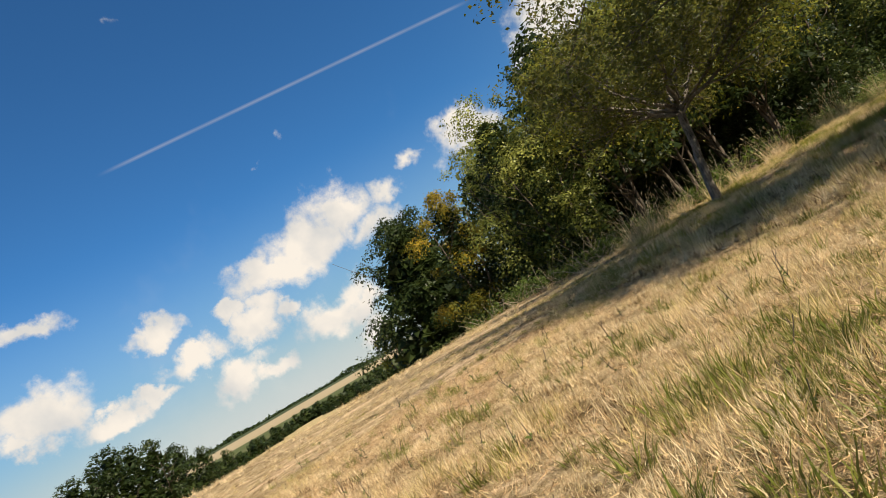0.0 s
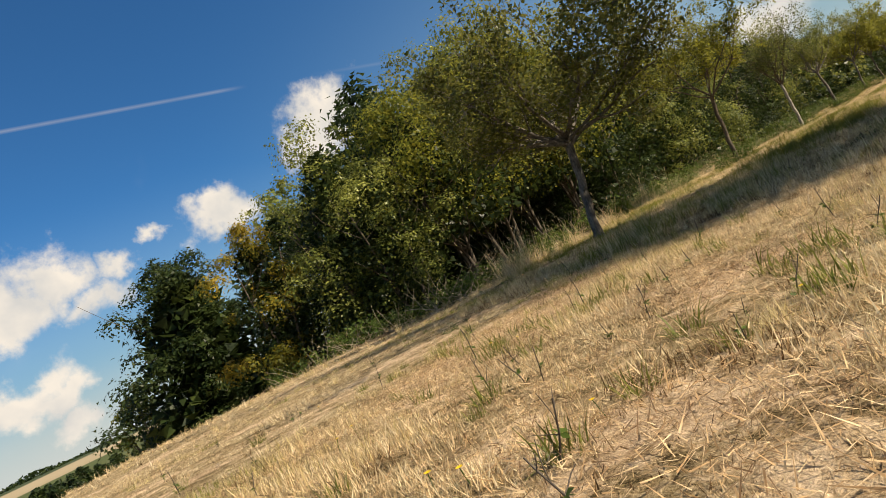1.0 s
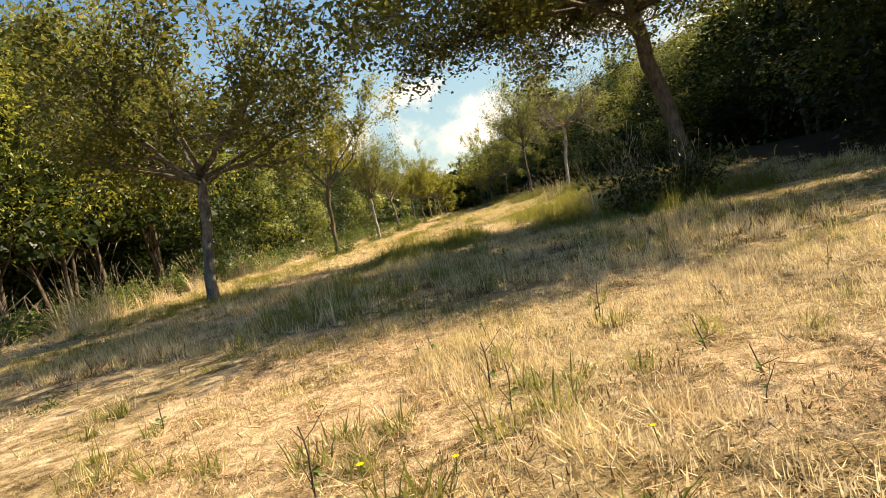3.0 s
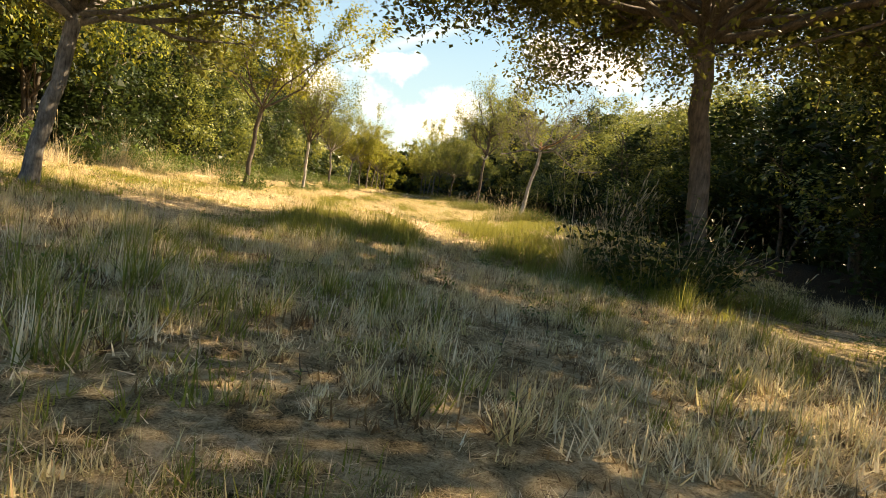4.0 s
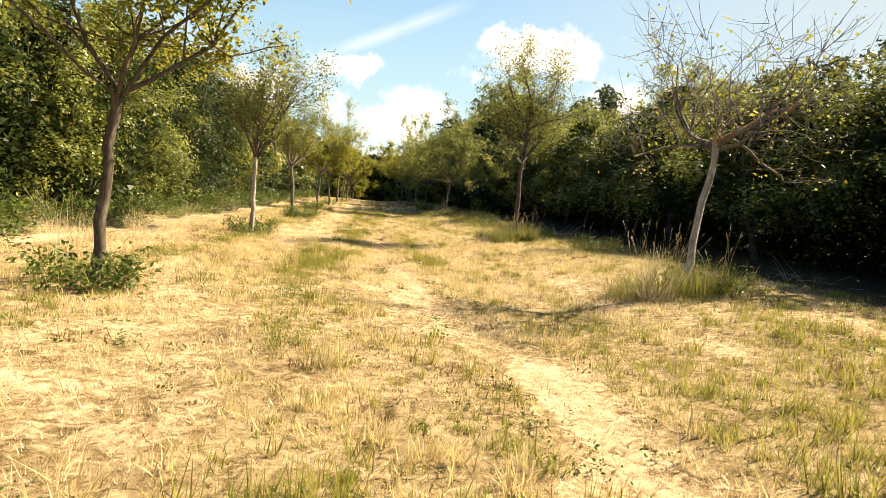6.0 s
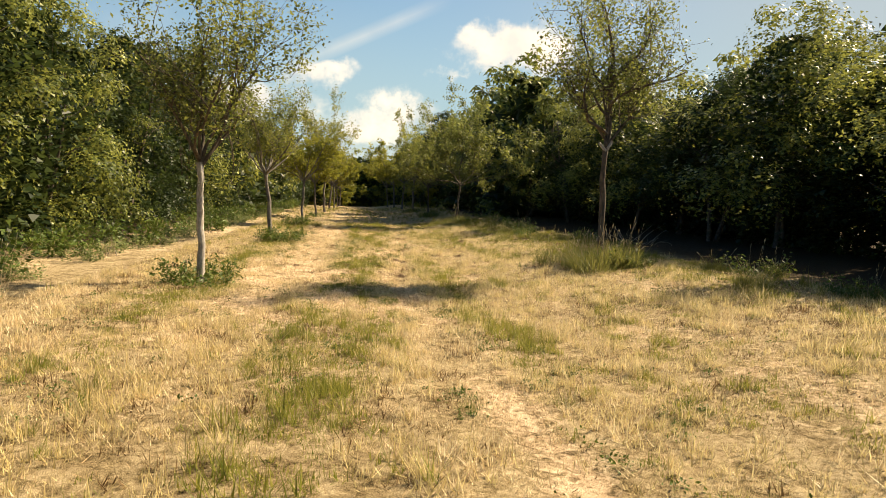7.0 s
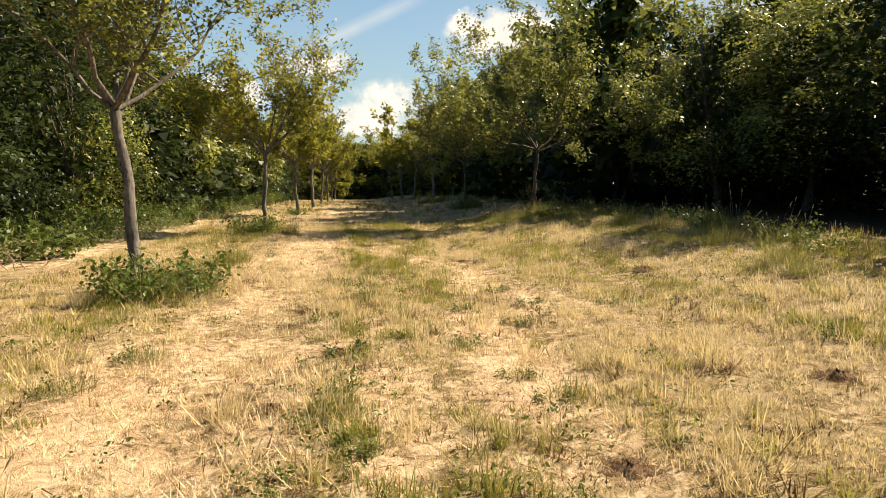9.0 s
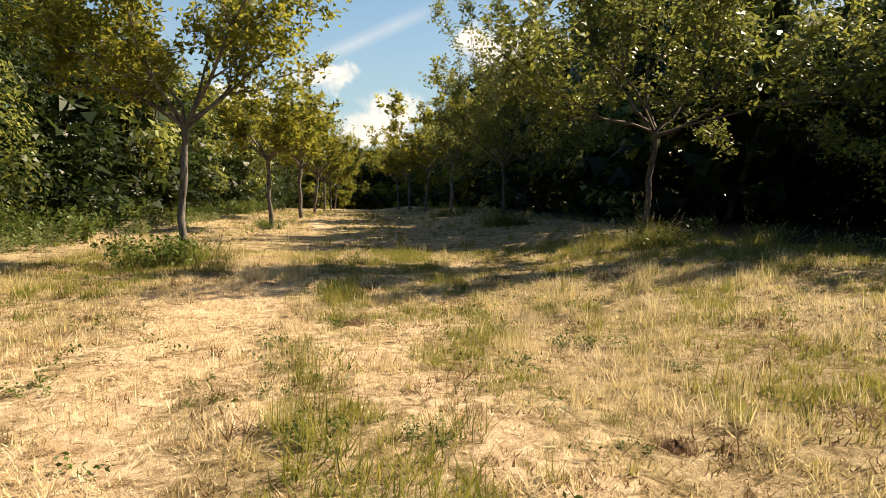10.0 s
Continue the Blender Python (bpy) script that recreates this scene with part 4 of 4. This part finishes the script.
# ---- plants at the trees' feet ----
def grass_tuft(seed, blades_n=260, tall=0.38, spread=0.16, mat=TUFT_BLADE, label="lush tuft of long unmown green grass", stalks=10):
    r = np.random.default_rng(seed)
    root = tagged(new("grass_tuft"), label, "grass tuft", "grass tufts")
    a, d = r.uniform(0, 2 * np.pi, blades_n), spread * np.sqrt(r.uniform(0, 1, blades_n))
    v, f = blade_mesh(d * np.cos(a), d * np.sin(a), np.full(blades_n, -0.02), tall, 0.0034, (0.8, 0.4), r, towards=a)
    part("clump", mesh_of("clump", v, f, mat), root)
    for k in range(stalks):
        a, d = r.uniform(0, 6.28), r.uniform(0, spread)
        line = limb(r, (d * np.cos(a), d * np.sin(a), 0), (0.3 * np.cos(a), 0.3 * np.sin(a), 1), tall * r.uniform(1.1, 1.9), 0.0025, 0.14, -0.12, 6, 0.5)
        end = line[-1][0]
        way = unit(line[-1][0] - line[-2][0])
        v, f = tubes([line], 4)
        ear = [(end - way * 0.01, 0.002), (end + way * 0.03, 0.006), (end + way * 0.07, 0.005), (end + way * 0.10 - (0, 0, 0.015), 0.001)]
        v2, f2 = tubes([ear], 5)
        part("stalk", mesh_of("stalk", np.concatenate([v, v2]), np.concatenate([f, f2 + len(v)]), STALK), root)
    return root


def weed(seed, tall=0.35, spread=0.3, count=420, leaf=0.055, label="leafy green weeds growing at a tree's foot", name="weed_plant", category="weed", mat=WEED_LEAF, group="weeds"):
    r = np.random.default_rng(seed)
    root = tagged(new(name), label, category, group)
    lines, pts = [], []
    for k in range(max(6, count // 28)):
        a, d = r.uniform(0, 6.28), spread * np.sqrt(r.uniform(0, 1))
        line = limb(r, (d * np.cos(a), d * np.sin(a), -0.02), (0.5 * np.cos(a), 0.5 * np.sin(a), 1), tall * r.uniform(0.6, 1.2), 0.004, 0.25, 0.0, 5, 0.4)
        lines.append(line)
        q = np.array([p for p, _ in line])
        at = r.uniform(0.4, 4.99, 28)
        i = at.astype(int)
        pts.append(q[i] + (q[i + 1] - q[i]) * (at - i)[:, None] + r.normal(size=(28, 3)) * leaf * 0.7)
    v, f = tubes(lines, 3)
    tagged(part("stem", mesh_of("stem", v, f, STALK), root), kind="stuff")
    pts = np.concatenate(pts)
    v, f = leaves(pts[pts[:, 2] > 0], leaf, r=r, simple=name == "bramble_bush", aspect=0.75 if name == "bramble_bush" else 0.55)
    part("foliage", mesh_of("foliage", v, f, mat), root)
    return root


def dead_twigs(seed, count=26, size=0.9):
    r = np.random.default_rng(seed)
    root = tagged(new("dead_brush"), "bleached dry twigs and stems at the hedge's foot", "brushwood", "brushwood")
    for k in range(count):
        a = r.uniform(0, 6.28)
        v, f = tubes([limb(r, (r.normal() * 0.35 * size, r.normal() * 0.35 * size, -0.03), (0.8 * np.cos(a), 0.8 * np.sin(a), r.uniform(0.2, 1.3)), r.uniform(0.4, 1.1) * size, r.uniform(0.004, 0.011), 0.3, -0.1, 5, 0.35)], 4)
        part("twig", mesh_of("twig", v, f, TWIG_DRY), root)
    return root


EARTH, _n = material("earth")
_p = _n.add("ShaderNodeTexCoord").outputs["Object"]
_f = _n.noise(_p, 28, 5, 0.7)
finish(_n, principled(_n, _n.colors(_f, [(0.35, (0.06, 0.036, 0.02)), (0.65, (0.24, 0.155, 0.095))]), 0.95, 0.1, _f, 0.9, 0.02))


def molehill(seed, wide=0.2, tall=0.06):
    """A low heap of crumbled earth with clods and bits of straw on it."""
    r = np.random.default_rng(seed)
    root = tagged(new("molehill"), "crumbled dark earth heap with dead grass on the meadow", "molehill", "molehills")
    k, rings = 22, 9
    rows = []
    for i in range(rings):
        q = i / (rings - 1)
        a = np.linspace(0, 2 * np.pi, k, endpoint=False)
        rad = wide * q * (1 + 0.25 * np.sin(2 * a + seed) + 0.15 * np.sin(5 * a + 2 * seed))
        z = tall * (1 - q**2) * (1 + 0.4 * r.normal(size=k)) - 0.03 * q + 0.012 * r.normal(size=k)
        rows.append(np.stack([rad * np.cos(a), rad * np.sin(a), z], 1))
    v = np.concatenate(rows)
    i, j = np.meshgrid(np.arange(rings - 1), np.arange(k), indexing="ij")
    f = np.stack([i * k + j, (i + 1) * k + j, (i + 1) * k + (j + 1) % k, i * k + (j + 1) % k], -1).reshape(-1, 4)
    part("earth_mound", mesh_of("earth_mound", v, f, EARTH), root)
    n = 420
    a, d = r.uniform(0, 6.28, n), wide * np.sqrt(r.uniform(0, 1.8, n))
    v, f = blade_mesh(d * np.cos(a), d * np.sin(a), np.full(n, 0.01), 0.09, 0.003, (1.0, 0.4), r, True)
    part("dead_grass", mesh_of("dead_grass", v, f, BROWN_BLADE), root)
    return root


def meadow_flower(seed, tall=0.12):
    """A small yellow composite flower on a thin stem."""
    r = np.random.default_rng(seed)
    root = tagged(new("meadow_flower"), "small yellow flower in the dry grass", "flower", "flowers")
    line = limb(r, (0, 0, -0.01), (0.2, 0.1, 1), tall, 0.0016, 0.15, 0, 5, 0.7)
    v, f = tubes([line], 4)
    part("stem", mesh_of("stem", v, f, WEED_LEAF), root)
    top = line[-1][0]
    a = np.linspace(0, 2 * np.pi, 12, endpoint=False)
    tip = np.stack([np.cos(a), np.sin(a), 0.35 + 0 * a], 1) * 0.007
    side = np.stack([-np.sin(a), np.cos(a), 0 * a], 1) * 0.003
    v = np.stack([top + 0 * tip, top + tip * 0.7 + side, top + tip, top + tip * 0.7 - side], 1).reshape(-1, 3)
    part("bloom", mesh_of("bloom", v, np.arange(48).reshape(-1, 4), PETAL), root)
    return root


def mown_stem(seed, tall=0.16):
    """A tough forked stem that the mower left."""
    r = np.random.default_rng(seed)
    root = tagged(new("mown_stem"), "tough brown plant stem standing in the stubble", "plant stem", "mown stems")
    line = limb(r, (0, 0, -0.02), (0.25 * r.normal(), 0.25 * r.normal(), 1), tall, 0.0023, 0.22, 0, 6, 0.6)
    v, f = tubes([line], 5)
    part("stem", mesh_of("stem", v, f, BARK_DARK), root)
    for k in range(3):
        at, rad = line[r.integers(2, 6)]
        w = r.normal(size=3)
        v, f = tubes([limb(r, at, (w[0], w[1], 1.2), tall * r.uniform(0.2, 0.5), rad * 0.7, 0.2, 0, 3, 0.5)], 4)
        part("side_shoot", mesh_of("side_shoot", v, f, BARK_DARK), root)
    n = 9
    pts = np.array([line[int(i)][0] for i in r.integers(0, 4, n)])
    v, f = leaves(pts, 0.02, r=r)
    part("foliage", mesh_of("foliage", v, f, WEED_LEAF), root)
    return root


def build_feet():
    r = np.random.default_rng(9)
    tufts = [grass_tuft(51, 300, 0.36, 0.22, stalks=4), grass_tuft(52, 430, 0.42, 0.30, stalks=6), grass_tuft(53, 180, 0.22, 0.18, stalks=1)]
    weeds = [weed(61, 0.34, 0.3, 560, 0.055), weed(62, 0.42, 0.42, 1100, 0.06), weed(63, 0.25, 0.22, 300, 0.045)]
    bramble = weed(64, 0.85, 0.75, 800, 0.10, "bramble and nettle thicket in front of the hedge", "bramble_bush", "bush", WEED_LEAF, "brambles")
    dense = weed(65, 0.85, 0.5, 2600, 0.07, "dark leafy bush at the foot of an old tree", "elder_bush", "bush", DARK_LEAF, "")
    brush = [dead_twigs(71, 16), dead_twigs(72, 20, 1.1)]
    straw = [grass_tuft(54, 210, 0.6, 0.3, DRY_BLADE, "tall bleached grass stems at the verge", 14), grass_tuft(55, 150, 0.45, 0.25, DRY_BLADE, "tall bleached grass stems at the verge", 9)]
    first = set()

    def put(ob, x, y, size=1.0, sink=0.02):
        if ob.name in first:
            return again(ob, x, y, r.uniform(0, 6.28), size, sink)
        first.add(ob.name)
        return place(ob, x, y, r.uniform(0, 6.28), size, sink)

    put(dense, 2.95, -9.3, 1.0)
    for x, y in ROW_R[1:] + [(2.9, 40.8)]:
        for k in range(5):
            put(tufts[int(r.integers(0, 2))], x + r.normal() * 0.33 - 0.05, y + r.normal() * 0.3 - 0.15, r.uniform(0.75, 1.1))
        put(weeds[0], x + 0.2, y - 0.2, r.uniform(0.8, 1.2))
    for x, y in [(2.5, -8.9), (2.7, -8.2), (3.1, -9.6), (3.9, -9.6), (3.0, 9.6), (2.6, 9.9), (4.4, 12.5), (4.0, 5.8), (4.4, 18.3), (3.6, 17.2), (2.4, 24.8), (2.8, 25.4), (3.9, 20.8)]:
        put(tufts[int(r.integers(0, 2))], x, y, r.uniform(0.75, 1.1))
    for n, (x, y) in enumerate(ROW_L[1:]):
        put(weeds[1 if n < 2 else 0], x + 0.05, y - 0.25, 1.0)
        put(tufts[2], x + 0.5 * r.normal(), y + 0.6, r.uniform(0.8, 1.2))
        put(tufts[0], x - 0.15, y + 0.25, r.uniform(0.7, 1.0))
    for x, y in [(-2.9, 18.9), (-3.6, 24.6), (-2.6, 23.9), (-4.4, 1.2), (-4.0, -7.6)]:
        put(tufts[int(r.integers(0, 3))], x, y, r.uniform(0.7, 1.0))
    for y in np.arange(-7.5, 60, 1.7):
        put(bramble, -6.7 + r.normal() * 0.35, y + r.normal() * 0.4, r.uniform(0.6, 1.05))
    for x, y in [(-5.6, -9.0), (-6.3, -9.2), (-7.3, -9.6), (-6.0, -7.6), (-8.4, -10.2), (-9.8, -10.0), (-11.0, -10.6)]:
        put(bramble, x - 0.6, y + 0.3, r.uniform(0.5, 0.8))
        put(brush[int(r.integers(0, 2))], x, y - 0.1, r.uniform(0.7, 1.1))
    for x, y in [(-6.1, 5.0), (-6.0, 11.4), (-5.9, 19.0), (-6.2, -3.4), (6.0, 13.0), (6.2, 2.0)]:
        put(brush[0], x, y, r.uniform(0.7, 1.0))
    # the mound of grass and weeds round the tall narrow tree, and rank verges along the right side
    for x, y, k, size in [(3.1, 8.75, 1, 0.75), (3.5, 8.6, 1, 0.7), (3.6, 9.1, 0, 0.8), (2.9, 9.1, 0, 0.7), (3.2, 9.5, 1, 0.6)]:
        put(tufts[k], x, y, size)
        put(weeds[k], x + 0.2, y - 0.1, size * 0.8)
    for k in range(14):
        a = 2.4 * k
        put(tufts[k % 2], 3.25 + 0.45 * np.cos(a), 8.9 + 0.4 * np.sin(a), r.uniform(0.75, 1.0))
    for x, y in [(3.5, 15.9), (3.9, 17.0), (4.15, 19.0), (4.4, 20.0), (4.6, 21.1), (4.8, 23.0), (5.1, 25.0), (5.3, 27.4), (5.2, 30.0), (4.4, 13.6), (4.5, 11.6), (4.6, 7.0), (4.5, 5.0), (4.8, 3.0)]:
        for k in range(2):
            put(tufts[int(r.integers(0, 2))], x + 0.4 * r.normal(), y + 0.5 * r.normal(), r.uniform(0.45, 0.75))
        put(weeds[0], x + 0.3, y, r.uniform(0.8, 1.1))
    for x, y in [(2.55, -8.3), (2.8, -7.9), (2.4, -8.8), (3.1, -7.7), (-5.6, -6.2), (-5.9, -5.0), (-5.5, -4.1), (-6.1, -3.0), (-5.7, -1.8), (-6.0, -0.4), (-5.8, 1.0), (-5.6, -7.3), (-5.2, -8.4), (-4.9, 2.6), (-6.0, 4.2), (-5.3, 6.4), (-4.8, -9.2), (3.3, 0.9), (2.9, 0.1)]:
        put(straw[int(r.integers(0, 2))], x, y, r.uniform(0.7, 1.1))
    put(weeds[0], -2.95, 16.4, 0.9)
    put(weeds[1], -3.1, 16.45, 1.15)
    put(tufts[1], -2.8, 16.5, 0.8)
    put(tufts[0], -3.1, 16.3, 0.7)
    put(weeds[1], -3.5, 24.7, 1.1)
    for x, y, size in [(-7.6, -7.6, 1.3), (-8.4, -6.4, 1.4), (-7.4, -6.0, 1.2), (-7.2, -4.6, 1.3), (-8.0, -3.4, 1.3), (-7.0, -8.6, 1.2), (-7.1, -2.0, 1.1)]:
        put(brush[int(r.integers(0, 2))], x, y, size)
    nettle = weed(66, 0.55, 0.5, 520, 0.08, "pale green weeds along the hedge's foot", "nettle_patch", "weed", NETTLE_LEAF, "nettles")
    for y in np.arange(-1.0, 40, 1.6):
        put(nettle, -6.0 + 0.25 * r.normal(), y + 0.4 * r.normal(), r.uniform(0.5, 0.9))
    heaps = [molehill(81), molehill(82, 0.15, 0.05), molehill(83, 0.26, 0.07)]
    for x, y, k in [(-0.16, 12.16, 2), (-1.3, 14.0, 1), (-1.61, 13.0, 1), (-1.6, 15.4, 0), (2.1, 16.5, 2), (-1.7, 14.8, 1), (0.02, 11.8, 1), (-0.2, 9.7, 0), (0.9, 4.6, 1), (0.35, 18.6, 1), (-0.9, 21.0, 0), (1.4, 12.9, 0), (-2.2, 10.9, 1), (0.8, 23.5, 1)]:
        put(heaps[k], x, y, r.uniform(0.4, 0.6), 0.0)
    for x, y in [(-1.15, 15.86), (-0.26, 15.3), (0.08, 14.66), (-0.2, 12.9), (-0.3, 13.3), (-1.4, 12.8), (-1.25, 13.95), (0.3, 16.3), (1.1, 15.2), (0.6, 20.4), (-0.6, 18.7), (1.9, 13.6), (1.6, 10.2), (0.4, 7.2), (-2.6, 14.0), (-2.8, 13.4), (-2.5, 12.0)]:
        put(weeds[2], x, y, r.uniform(0.35, 0.55))
        put(tufts[2], x + 0.1, y + 0.05, r.uniform(0.45, 0.75))
    flowers = [meadow_flower(91, 0.06), meadow_flower(92, 0.045), meadow_flower(93, 0.07)]
    for x, y in [(0.13, -16.65), (1.22, -17.16), (1.11, -17.16), (1.42, -16.94), (0.19, -16.79), (0.39, -15.9), (0.2, -15.87), (2.7, -16.87)]:
        put(flowers[int(r.integers(0, 3))], x, y, r.uniform(0.9, 1.3), 0.0)
    for k in range(10):
        put(flowers[int(r.integers(0, 3))], r.uniform(-2.5, 3.0), r.uniform(-17.0, -12.5), r.uniform(0.8, 1.2), 0.0)
    stems = [mown_stem(95, 0.13), mown_stem(96, 0.16), mown_stem(97, 0.1)]
    for k in range(70):
        put(stems[int(r.integers(0, 3))], r.uniform(-3.0, 3.2), r.uniform(-17.2, -11.0), r.uniform(0.7, 1.2), 0.0)
    for k in range(40):
        put(stems[int(r.integers(0, 3))], r.uniform(0.0, 5.0), r.uniform(-17.4, -14.6), r.uniform(0.6, 1.1), 0.0)
    # rank weeds along the edges of the wheel tracks
    for y in np.arange(2.5, 27, 0.5):
        left, right = ruts(y)
        x = left + 0.22 + 0.13 * r.normal() if r.random() < 0.62 else right + r.choice([-0.3, 0.4]) + 0.1 * r.normal()
        put(weeds[2], x, y + 0.2 * r.normal(), r.uniform(0.25, 0.5))
        put(tufts[2], x + 0.1 * r.normal(), y + 0.2 * r.normal(), r.uniform(0.3, 0.6))
    stubble = [grass_tuft(56, 60, 0.10, 0.06, TUFT_BLADE, "coarse green tuft in the mown stubble", 0), grass_tuft(57, 46, 0.13, 0.05, TUFT_BLADE, "coarse green tuft in the mown stubble", 0)]
    for k in range(70):
        put(stubble[int(r.integers(0, 2))], r.uniform(-1.5, 4.6), r.uniform(-17.4, -13.6), r.uniform(0.45, 0.85), 0.0)
    # green patches in the mown meadow
    for x, y, wide, many in [(4.15, -16.15, 0.26, 34), (3.95, -15.8, 0.2, 20), (2.9, -15.6, 0.25, 14), (1.9, -16.1, 0.3, 14), (0.6, -15.6, 0.3, 14), (3.3, -14.6, 0.4, 16)]:
        for k in range(many):
            put(stubble[int(r.integers(0, 2))], x + wide * r.normal(), y + wide * r.normal(), r.uniform(0.5, 0.95), 0.0)
    for k in range(46):
        put(weeds[2], r.uniform(-2.6, 2.6), r.uniform(-15, 24), r.uniform(0.2, 0.4))


build_feet()
